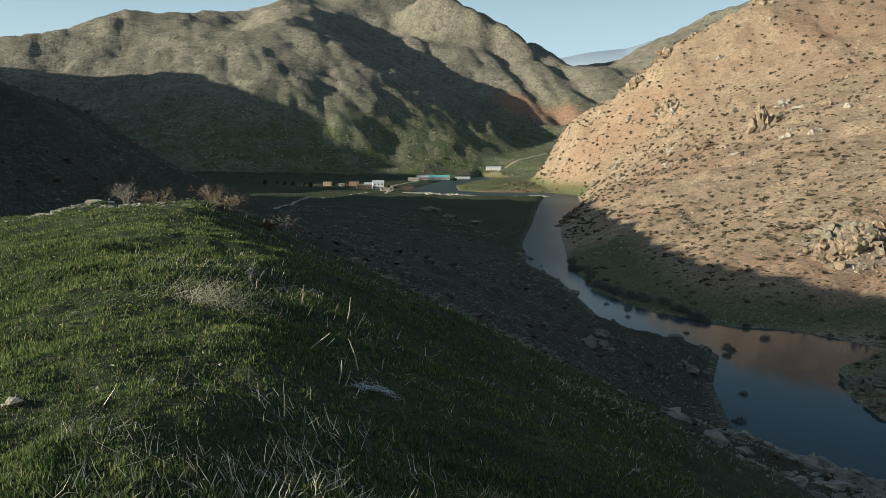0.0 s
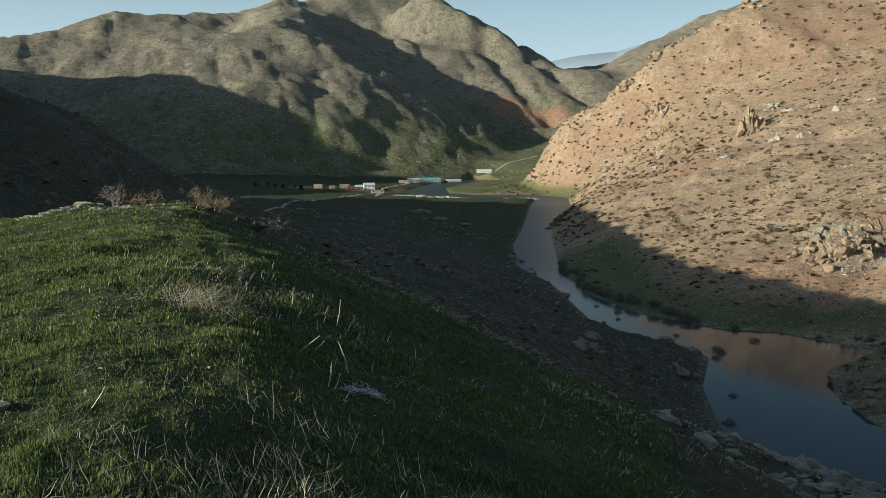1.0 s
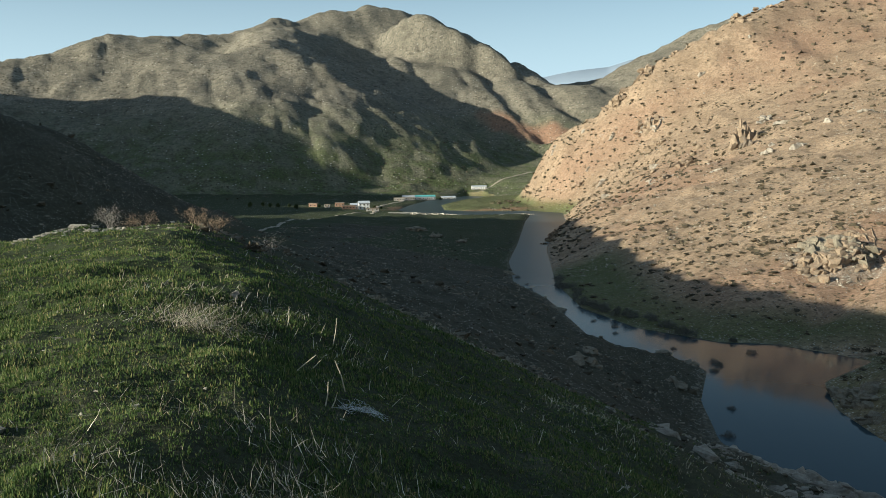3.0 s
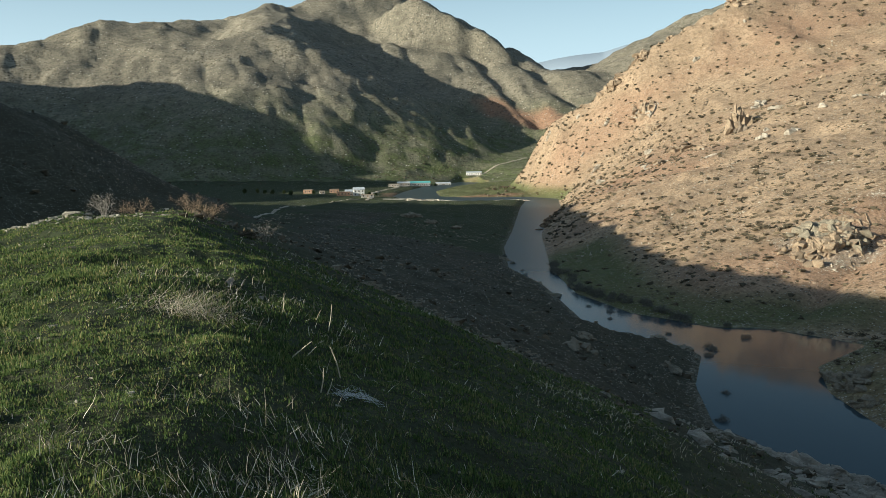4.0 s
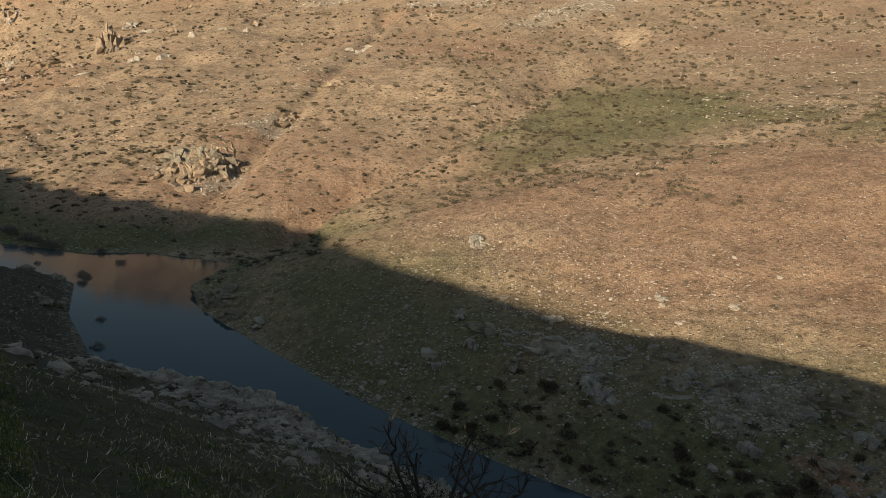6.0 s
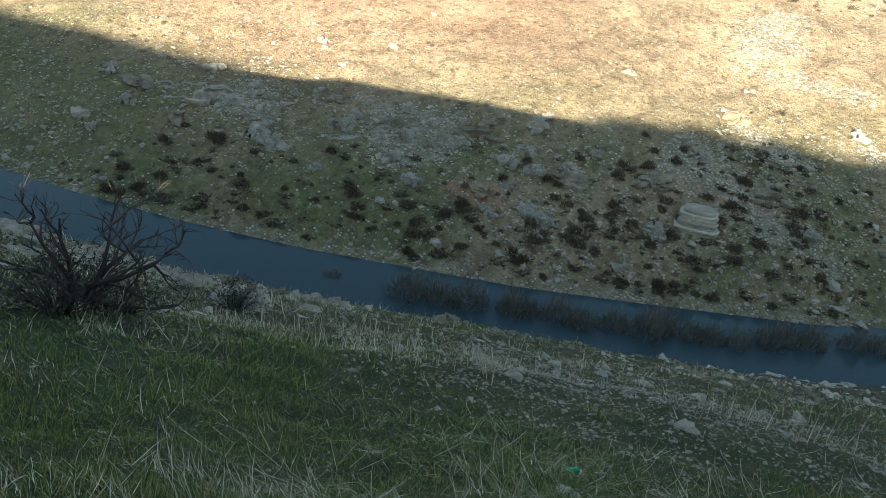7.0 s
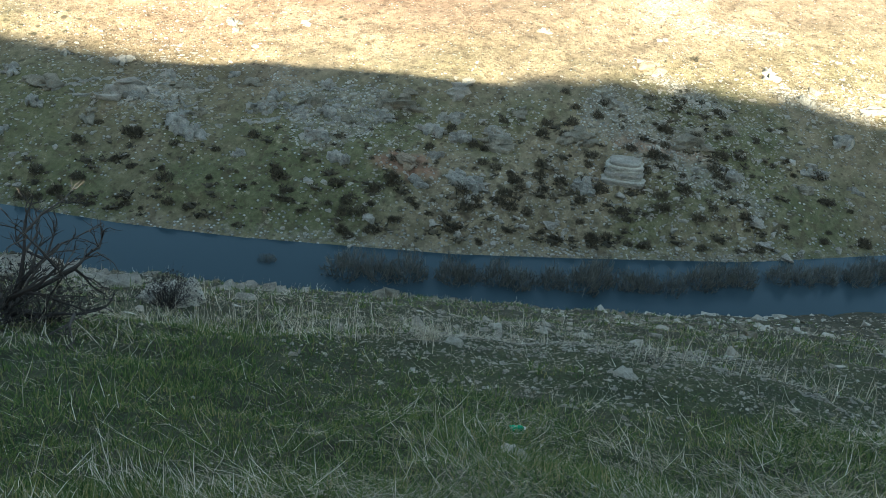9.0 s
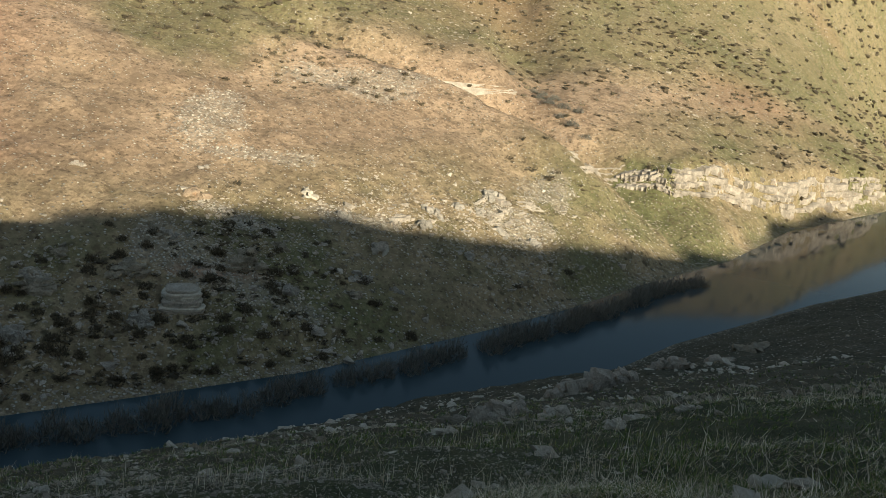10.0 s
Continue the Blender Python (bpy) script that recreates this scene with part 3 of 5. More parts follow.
def cushion(seed, twigs, width=0.04, heart=0.72):
    """A low rounded shrub: thin twigs that fan out from the root to an uneven dome."""
    rng = np.random.default_rng(seed)
    d = rng.normal(size=(twigs, 3))
    d[:, 2] = np.abs(d[:, 2]) * 0.9
    d /= np.linalg.norm(d, axis=1)[:, None]
    lump = 1 + 0.3 * np.sin(3 * d[:, :1] + seed) * np.cos(4 * d[:, 1:2] + seed)
    shape = np.array((1, 1, 0.72))
    tip = d * lump * rng.uniform(0.5, 1.08, (twigs, 1)) * shape
    d2 = d + rng.normal(size=d.shape) * 0.35
    root = d2 * rng.uniform(0.05, 0.6, (twigs, 1)) * shape
    root[:, 2] = np.abs(root[:, 2])
    side = np.cross(d, rng.normal(size=d.shape))
    side *= width * rng.uniform(0.5, 1.4, (twigs, 1)) / (np.linalg.norm(side, axis=1)[:, None] + 1e-9)
    mid = (root + tip) * 0.5 + rng.normal(size=d.shape) * 0.06
    v = np.stack([root, mid + side, tip, mid - side], 1).reshape(-1, 3)
    i = np.arange(twigs)[:, None] * 4
    f = np.concatenate([i + (0, 1, 2), i + (0, 2, 3)], 0)
    co, fa = rock_shape(seed, 10, 0.8)
    co = co * np.array((heart, heart, heart * 0.8)) + np.array((0, 0, 0.1))
    return np.concatenate([v, co]), np.concatenate([f, fa + len(v)], 0)


def brush(seed, count, width, reach):
    """A rounded bush of fine twig ends that fill an uneven dome."""
    rng = np.random.default_rng(seed)
    d = rng.normal(size=(count, 3))
    d[:, 2] = np.abs(d[:, 2])
    d /= np.linalg.norm(d, axis=1)[:, None]
    lump = 1 + 0.28 * np.sin(3.1 * d[:, :1] + seed) * np.cos(3.7 * d[:, 1:2] + 2 * seed)
    p = d * lump * rng.uniform(0.25, 1.0, (count, 1)) ** 0.6 * np.array((1, 1, 0.85))
    way = d * 0.5 + np.array((0, 0, 0.55)) + rng.normal(size=d.shape) * 0.45
    way /= np.linalg.norm(way, axis=1)[:, None]
    way *= reach * rng.uniform(0.5, 1.3, (count, 1))
    side = np.cross(way, rng.normal(size=d.shape))
    side *= width * rng.uniform(0.6, 1.4, (count, 1)) / (np.linalg.norm(side, axis=1)[:, None] + 1e-9)
    v = np.stack([p - way, p + side, p + way, p - side], 1)
    v[:, :, 2] = np.maximum(v[:, :, 2], 0)
    i = np.arange(count)[:, None] * 4
    return v.reshape(-1, 3), np.concatenate([i + (0, 1, 2), i + (0, 2, 3)], 0)


# ---- materials of plants and stones ----
def leaf_material(name, stops, rough=0.8, thin=0.0):
    m, nt, bsdf = material(name)
    g = nt.nodes.new("ShaderNodeNewGeometry")
    rnd = math_node(nt, "ADD", math_node(nt, "MULTIPLY", g.outputs["Random Per Island"], 0.7),
                    math_node(nt, "MULTIPLY", noise_at(nt, g.outputs["Position"], 0.8, 3), 0.35))
    nt.links.new(ramp(nt, rnd, stops), bsdf.inputs["Base Color"])
    bsdf.inputs["Roughness"].default_value = rough
    bsdf.inputs["Specular IOR Level"].default_value = 0.2
    if thin:
        glow = nt.nodes.new("ShaderNodeBsdfTranslucent")
        both = nt.nodes.new("ShaderNodeMixShader")
        both.inputs["Fac"].default_value = thin
        nt.links.new(bsdf.inputs["Base Color"].links[0].from_socket, glow.inputs["Color"])
        nt.links.new(bsdf.outputs["BSDF"], both.inputs[1])
        nt.links.new(glow.outputs["BSDF"], both.inputs[2])
        nt.links.new(both.outputs["Shader"], nt.nodes["Material Output"].inputs["Surface"])
    return m


def stone_material(name, dark, light, rust=0.25, scale=1.0, mixed=0.35):
    """Weathered limestone: layered tone, lichen and rust stains, fine pitting."""
    m, nt, bsdf = material(name)
    tc = nt.nodes.new("ShaderNodeNewGeometry")
    pos = tc.outputs["Position"]
    wide, fine = noise_at(nt, pos, 0.55 * scale, 5), noise_at(nt, pos, 5.0 * scale, 8, 0.7)
    col = ramp(nt, math_node(nt, "ADD", math_node(nt, "MULTIPLY", wide, 0.5), math_node(nt, "MULTIPLY", fine, 0.5)), ((0.36, dark), (0.62, light)))
    col = blend(nt, math_node(nt, "MULTIPLY", tc.outputs["Random Per Island"], mixed), col, dark)
    stain = math_node(nt, "MULTIPLY", step(nt, noise_at(nt, pos, 0.9 * scale, 4), 0.56, 0.72), rust)
    col = blend(nt, stain, col, (0.30, 0.16, 0.08))
    nt.links.new(col, bsdf.inputs["Base Color"])
    bsdf.inputs["Roughness"].default_value = 0.92
    bsdf.inputs["Specular IOR Level"].default_value = 0.2
    relief(nt, bsdf, fine, 1.0, 0.3 / scale)
    return m


GRASS = leaf_material("green_grass", ((0.1, (0.024, 0.044, 0.011)), (0.4, (0.070, 0.114, 0.034)), (0.72, (0.160, 0.200, 0.062)), (0.86, (0.28, 0.245, 0.105)), (0.97, (0.44, 0.38, 0.24))), 0.8, 0.35)
STRAW = leaf_material("dry_straw", ((0.1, (0.15, 0.125, 0.08)), (0.45, (0.46, 0.40, 0.29)), (0.85, (0.82, 0.75, 0.60))), 0.8, 0.25)
RED_STRAW = leaf_material("reddish_straw", ((0.1, (0.20, 0.10, 0.05)), (0.5, (0.42, 0.26, 0.13)), (0.9, (0.58, 0.42, 0.24))))
SHRUB = leaf_material("shrub_leaves", ((0.1, (0.036, 0.031, 0.020)), (0.5, (0.070, 0.058, 0.037)), (0.9, (0.135, 0.107, 0.068))))
TWIG = leaf_material("bare_twigs", ((0.1, (0.020, 0.017, 0.015)), (0.5, (0.038, 0.032, 0.028)), (0.9, (0.078, 0.067, 0.058))))
PALE_TWIG = leaf_material("lichen_twigs", ((0.1, (0.10, 0.085, 0.07)), (0.5, (0.19, 0.17, 0.145)), (0.9, (0.34, 0.31, 0.27))))
RUST_TWIG = leaf_material("rusty_twigs", ((0.1, (0.10, 0.068, 0.045)), (0.5, (0.20, 0.145, 0.095)), (0.9, (0.33, 0.255, 0.175))))
WATERBUSH = leaf_material("willow_twigs", ((0.1, (0.075, 0.073, 0.06)), (0.5, (0.125, 0.12, 0.10)), (0.9, (0.20, 0.19, 0.16))))
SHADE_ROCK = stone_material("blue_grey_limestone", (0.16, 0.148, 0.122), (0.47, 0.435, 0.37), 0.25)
LIMESTONE = stone_material("limestone", (0.20, 0.175, 0.14), (0.50, 0.45, 0.37), 0.3)
GREY_STONE = stone_material("grey_stone", (0.12, 0.104, 0.076), (0.36, 0.315, 0.235), 0.25)
HILL_STONE = stone_material("hill_stone", (0.20, 0.175, 0.14), (0.56, 0.50, 0.41), 0.12)
OCHRE_ROCK = stone_material("ochre_rock", (0.15, 0.11, 0.075), (0.42, 0.33, 0.23), 0.45)
DARK_ROCK = stone_material("dark_rock", (0.07, 0.058, 0.045), (0.26, 0.21, 0.16), 0.35)
GRAVEL = stone_material("gravel_stone", (0.13, 0.115, 0.09), (0.58, 0.53, 0.44), 0.15, 6.0, 0.75)
PALE_STONE = stone_material("pale_stone", (0.27, 0.24, 0.19), (0.58, 0.54, 0.45), 0.1, 3.0)


def fan(n, lo, hi, a0, a1):
    """Places spread evenly over a fan of the plan, as many close by as far off."""
    r = lo * (hi / lo) ** RNG.random(n)
    a = np.radians(RNG.uniform(a0, a1, n))
    return r * np.sin(a), r * np.cos(a), r


def gravelly(x, y):
    """Where the slope is bare gravel."""
    return np.maximum(np.maximum(spot(x, y, 9.6, 1.4, 3.0, 3.6, 0, 8), 0.8 * spot(x, y, 8.6, -2.2, 1.8, 2.6, 0, 10)), 0.5 * spot(x, y, 13.5, 3.5, 2.8, 6, 6, 9))


# ---- grass on the ridge ----
x, y, r = fan(68000, 1.9, 60, -34, 142)
x2, y2, r2 = fan(30000, 1.9, 10, 20, 142)
x, y, r = np.concatenate([x, x2]), np.concatenate([y, y2]), np.concatenate([r, r2])
# the knoll carries a closer carpet
x2, y2, r2 = fan(96000, 2.6, 27, -34, 14)
knoll = ~inside(x2, y2, EAST_OF_CREST) | (RNG.random(len(x2)) < 0.75)
x, y, r = np.concatenate([x, x2[knoll]]), np.concatenate([y, y2[knoll]]), np.concatenate([r, r2[knoll]])
thick = bumps(x, y, 1.1, 501) + 0.6 * bumps(x, y, 0.35, 502)
gravel = gravelly(x, y)
keep = (thick > RNG.uniform(-2.0, 0.0, len(x))) & (RNG.random(len(x)) > 1.15 * gravel) & (RNG.random(len(x)) > (r - 16) / 44)
x, y, r = x[keep], y[keep], r[keep]
lush = np.clip(0.7 + 0.5 * bumps(x, y, 0.9, 505) + 0.3 * RNG.normal(size=len(x)), 0.3, 1.6)
# each tuft is a rosette of blades that lean outwards
x, y, r, lush = (np.repeat(q, 5) for q in (x, y, r, lush))
n = len(x)
turn, far = RNG.uniform(0, 6.283, n), np.abs(RNG.normal(0, 1, n))
x, y = x - np.sin(turn) * far * 0.009 * (1 + r / 6), y + np.cos(turn) * far * 0.009 * (1 + r / 6)
right = inside(x, y, EAST_OF_CREST)
steep = right * np.clip((np.degrees(np.arctan2(x, y)) - 22) / 20, 0, 1)
h = (RNG.uniform(0.012, 0.036, n) + steep * RNG.uniform(0.015, 0.065, n)) * lush * (1 + r / 22)
me = blade_mesh("grass", np.stack([x, y, zat(x, y)], -1), h, 0.0072 - 0.0040 * steep + 0.0011 * r, turn, np.clip(0.25 + 0.4 * far + steep * 0.35 + RNG.normal(0, 0.25, n), 0, 1.4), np.zeros(n), GRASS, bent=False)
tagged(new("grass", me), "short green grass covering the ridge", "grass", kind="stuff")

x, y, r = fan(290000, 1.8, 64, -34, 142)
right = inside(x, y, EAST_OF_CREST)
patch = fbm(x, y * 0.6, 1.9, 3, 511) + 0.5 * bumps(x, y, 0.3, 512)
bearing = np.degrees(np.arctan2(x, y))
patch += -0.4 * np.clip((3.6 - r) / 1.2, 0, 1) - np.where(right, 0.6, 0.0) * np.clip((42 - bearing) / 22, 0, 1) + 0.2 * np.clip((r - 7.5) / 3, 0, 1) - 0.9 * gravelly(x, y)
keep = np.where(right, patch > RNG.uniform(-0.45, 0.95, len(x)), (patch > 0.0) & (RNG.random(len(x)) < 0.4)) | (RNG.random(len(x)) < np.where(bearing > 40, 0.07, 0.025))
keep &= RNG.random(len(x)) > (r - 18) / 46
x, y, r, right = x[keep], y[keep], r[keep], right[keep]
for words, sel, up, long in (("pale dry grass lying down the slope", right, (0.43, 0.12, 0.9), 0.36), ("thin dry grass among the green on the knoll", ~right, (-0.05, 0, 1), 0.10)):
    px, py, pr = x[sel], y[sel], r[sel]
    n = len(px)
    lay = (RNG.random(n) < 0.93) | (pr < 4.5)
    # the straws of one tussock lie much the same way
    way = np.where(RNG.random(n) < 0.5, 0.0, 3.14) + 0.9 * bumps(px, py, 0.55, 515) + (0 if long > 0.2 else 3.0) * bumps(px, py, 2.4, 516)
    me = blade_mesh("dry_grass", np.stack([px, py, zat(px, py) + RNG.uniform(0.0, 0.05, n) * (long / 0.36)], -1), RNG.uniform(0.25, 1, n) ** 1.2 * long * np.where(np.arctan2(px, py) < 0.7, 0.5, 1.0), np.where(RNG.random(n) < 0.3, 0.0018, 0.0010) + 0.00055 * pr,
                    way + RNG.normal(0, 0.55, n), np.where(lay, RNG.uniform(1.2, 1.6, n), RNG.uniform(0.2, 1.0, n)), RNG.normal(0.1, 0.45, n), STRAW, up)
    tagged(new("dry_grass", me), words, "dry grass", kind="stuff")

# long single straws, bent over the turf
x, y, r = fan(3600, 2.0, 11, 14, 142)
keep = inside(x, y, EAST_OF_CREST) & (bumps(x, y, 0.8, 518) + 0.6 * bumps(x, y, 2.2, 519) > RNG.uniform(-0.9, 0.7, len(x)))
x, y, r = x[keep], y[keep], r[keep]
n = len(x)
me = blade_mesh("long_straws", np.stack([x, y, zat(x, y)], -1), RNG.uniform(0.08, 0.32, n) , 0.0011 + 0.0005 * r, RNG.uniform(0, 6.283, n), RNG.uniform(0.3, 1.3, n), RNG.uniform(0.4, 1.5, n), STRAW, (0.43, 0.12, 0.9))
tagged(new("long_straws", me), "long bleached straws bent over the turf", "dry grass", kind="stuff")

# upright seed stalks along the rim of the slope
x, y, r = fan(1500, 7.5, 16, 34, 125)
keep = bumps(x, y, 1.6, 521) > 0.1
x, y, r = x[keep], y[keep], r[keep]
n = len(x)
me = blade_mesh("seed_stalks", np.stack([x, y, zat(x, y)], -1), RNG.uniform(0.14, 0.42, n), 0.0018 + 0.0005 * r, RNG.uniform(0, 6.283, n), RNG.uniform(0, 0.2, n), RNG.uniform(0, 0.45, n), STRAW)
tagged(new("seed_stalks", me), "thin upright dry seed stalks on the slope", "dry grass", kind="stuff")


# ---- stones ----
PEBBLES = [rock_shape(600 + k, 9, 0.6) for k in range(8)]
ROCKS = [rock_shape(620 + k, 13, 0.9) for k in range(10)]


def strew(name, x, y, size, mat, label, sink=0.25, shapes=PEBBLES):
    z = zat(x, y) - sink * size * 0.3
    me = clones(name, shapes, np.stack([x, y, z], -1), size, RNG.uniform(0, 6.283, len(x)), mat)
    return tagged(new(name, me), label, "stones", kind="stuff")


# gravel patch on the slope
x, y = RNG.uniform(5, 18, 80000), RNG.uniform(-6, 14, 80000)
keep = gravelly(x, y) ** 1.5 > RNG.random(len(x)) * 1.1
x, y = x[keep], y[keep]
strew("gravel", x, y, RNG.gamma(1.3, 0.0075, len(x)) + 0.006, GRAVEL, "pale broken gravel lying on the grassy slope")
# loose stones over the ridge and down its flank
x, y, r = fan(1500, 2.2, 40, -34, 142)
strew("loose_stones", x, y, (RNG.gamma(1.4, 0.005, len(x)) + 0.004) * (0.7 + r / 12), PALE_STONE, "small pale stones scattered in the grass")
x, y, r = fan(34000, 12, 460, -33, 40)
west = inside(x, y, WEST)
keep = west & (fbm(x, y, 30, 4, 531) + 0.7 * fbm(x, y, 4.0, 2, 533) > 0.0 + 0.3 * (r > 300) + 1.2 * np.clip((45 - r) / 33, 0, 1)) & ((r > 60) | inside(x, y, EAST_OF_CREST))
x, y, r = x[keep], y[keep], r[keep]
strew("slope_stones", x, y, (RNG.gamma(1.2, 0.10, len(x)) + 0.0012 * r + 0.02) * np.clip(r / 50, 0.3, 1), GREY_STONE, "grey stones scattered down the shaded slope")
x, y, r = fan(3500, 20, 110, 40, 142)
west = inside(x, y, WEST)
x, y, r = x[west], y[west], r[west]
strew("bank_stones", x, y, RNG.gamma(1.8, 0.05, len(x)) + 0.05, GREY_STONE, "grey stones on the near river bank")
x, y = RNG.uniform(11, 75, 9000), RNG.uniform(-50, 4, 9000)
keep = inside(x, y, WEST) & (fbm(x, y, 7, 3, 534) + 0.5 * bumps(x, y, 1.6, 537) > RNG.uniform(0.0, 1.3, len(x)))
x, y = x[keep], y[keep]
strew("bank_rubble", x, y, (RNG.gamma(1.2, 0.05, len(x)) + 0.025) * (0.6 + np.hypot(x, y) / 40), PALE_STONE, "pale rubble strewn over the grassy near bank")
# broken stone along the rim of the slope
x, y = RNG.uniform(3, 34, 40000), RNG.uniform(-14, 34, 40000)
band = np.interp(y, (-14, 0, 6, 12, 20, 34), (17, 15, 11.5, 8.5, 11.5, 16))
keep = (np.exp(-((x - band) / 3.2) ** 2) * np.interp(y, (-14, 4, 10, 16, 34), (0.6, 0.7, 0.25, 0.06, 0.0)) > RNG.random(len(x))) & (fbm(x, y, 3.5, 3, 536) > RNG.uniform(-0.4, 0.8, len(x)))
x, y = x[keep], y[keep]
strew("rim_stones", x, y, RNG.gamma(1.2, 0.028, len(x)) + 0.012, HILL_STONE, "broken grey stones along the rim of the slope")
x, y = RNG.normal(13.0, 2.6, 14000), RNG.normal(27, 7.0, 14000)
keep = fbm(x, y, 3.0, 3, 538) > RNG.uniform(-0.7, 0.7, len(x))
x, y = x[keep], y[keep]
strew("shoulder_stones", x, y, RNG.gamma(1.2, 0.075, len(x)) + 0.03, HILL_STONE, "broken pale stones on the shoulder of the near slope")
# verge of the track behind the knoll
u = RNG.random(800)
x, y = -16.0 + 8.3 * u + RNG.normal(0, 0.45, 800), 14.9 + 7.0 * u + RNG.normal(0, 0.45, 800)
strew("track_stones", x, y, RNG.gamma(1.6, 0.022, 800) + 0.025, PALE_STONE, "heap of pale stones along the track edge")
# far hillside
x, y, r = fan(46000, 75, 800, 4, 134)
ok = ~inside(x, y, WEST) & ~inside(x, y, CHANNEL)
rocky = fbm(x, y, 40, 4, 541) - 0.6 * spot(x, y, 135, 15, 20, 70, -12, 61) + 0.5 * (y < 40) * (x > 205) + 0.8 * pale_ground(x, y) + 0.8 * spot(x, y, 140, 500, 40, 150, -5, 12)
keep = ok & (rocky > 0.9 * RNG.random(len(x)) - 0.4 + 0.45 * np.clip((300 - r) / 60, 0, 1))
x, y, r = x[keep], y[keep], r[keep]
strew("hillside_stones", x, y, RNG.gamma(1.1, 0.10, len(x)) + 0.0009 * r + 0.02, HILL_STONE, "pale stones scattered over the dry hillside")
x, y, r = fan(60000, 90, 800, 20, 130)
keep = ~inside(x, y, WEST) & (pale_ground(x, y) > 0.15 + 0.85 * RNG.random(len(x)))
x, y, r = x[keep], y[keep], r[keep]
strew("broken_stones", x, y, RNG.gamma(1.3, 0.06, len(x)) + 0.0014 * r, PALE_STONE, "broken pale limestone lying bare on the hillside")
x, y = RNG.uniform(66, 150, 80000), RNG.uniform(-70, 110, 80000)
keep = ~inside(x, y, WEST) & ~inside(x, y, CHANNEL) & (fbm(x, y, 18, 4, 546) - np.clip((dist_to(x, y, FAR_BANK) - 24) / 12, 0, 1.5) > RNG.uniform(-0.6, 0.9, len(x)))
x, y = x[keep], y[keep]
strew("scree", x, y, RNG.gamma(0.9, 0.12, len(x)) + 0.045, HILL_STONE, "pale scree scattered down the shaded slope")
# gravel bar in the bend
x, y = RNG.uniform(-15, 88, 1500), RNG.normal(697, 3.5, 1500)
strew("gravel_bar", x, y, RNG.gamma(2.0, 0.35, 1500) + 0.3, PALE_STONE, "white shingle bar beside the river bend")

# ---- shrubs of the far hillside ----
CUSHIONS = [cushion(700 + k, 8, 0.17, 0.55) for k in range(5)]
SPARSE = [cushion(710 + k, 4, 0.22) for k in range(4)]
MEDIUM = [cushion(730 + k, 26, 0.085, 0.45) for k in range(5)]
RICH = [brush(720 + k, 330, 0.030, 0.30) for k in range(5)]
rich_meshes = [raw_mesh("shrub", v, f, SHRUB) for v, f in RICH]
x, y, r = fan(58000, 70, 950, 4, 134)
ok = ~inside(x, y, WEST) & ~inside(x, y, CHANNEL) & (np.minimum(dist_to(x, y, FAR_BANK), 99) > 1.5)
dense = fbm(x, y, 55, 3, 551) + np.interp(y, (-60, 60, 200, 400), (-0.1, -0.45, -0.25, 0.15)) - 0.6 * spot(x, y, 160, 22, 26, 80, -12, 61) - 0.72 * (r < 165) + 0.5 * np.clip((r - 195) / 60, 0, 1) * (y < 90)
keep = ok & (dense > RNG.uniform(-1.1, 1.1, len(x))) & ((dist_to(x, y, FAR_BANK) > 26) | (y < 180) | (y > 330) | (RNG.random(len(x)) < 0.2))
x, y, r = x[keep], y[keep], r[keep]
near_ones = (r < 150)
pick = np.nonzero(near_ones)[0][:280]
rest = np.setdiff1d(np.arange(len(x)), pick)
z = zat(x, y)
for k in pick:
    s_ = 0.3 + 0.8 * RNG.random() ** 1.6
    ob = new("shrub", rich_meshes[k % 5])
    ob.matrix_basis = Matrix.Translation((x[k], y[k], z[k] - 0.05)) @ Matrix.Rotation(RNG.uniform(0, 6.28), 4, "Z") @ Matrix.Diagonal((s_, s_, s_ * RNG.uniform(0.85, 1.25), 1))
    tagged(ob, "low dark thorny shrub on the stony hillside", "shrub", "shrubs on the hillside")
for shapes, sel in ((MEDIUM, rest[r[rest] < 210]), (CUSHIONS, rest[(r[rest] >= 210) & (r[rest] < 340)]), (SPARSE, rest[r[rest] >= 340])):
    me = clones("far_shrubs", shapes, np.stack([x[sel], y[sel], z[sel] - 0.05], -1), (0.4 + 0.75 * RNG.random(len(sel)) ** 1.5) * (0.95 + r[sel] / 380), RNG.uniform(0, 6.283, len(sel)), SHRUB)
    tagged(new("far_shrubs", me), "low dark shrubs dotting the far hillside", "shrubs", kind="stuff")
# tussocks on the near flank
x, y, r = fan(16000, 22, 480, -33, 60)
keep = inside(x, y, WEST) & (fbm(x, y, 18, 3, 571) + 0.6 * bumps(x, y, 3, 575) > RNG.uniform(-0.6, 1.3, len(x))) & ((r > 60) | inside(x, y, EAST_OF_CREST))
x, y, r = x[keep], y[keep], r[keep]
me = clones("tussocks", SPARSE, np.stack([x, y, zat(x, y)], -1), RNG.gamma(2.0, 0.10, len(x)) * np.clip(r / 60, 0.4, 2.2) + 0.05, RNG.uniform(0, 6.283, len(x)), SHRUB)
tagged(new("tussocks", me), "dark tussocks and low scrub on the shaded near slope", "scrub", kind="stuff")
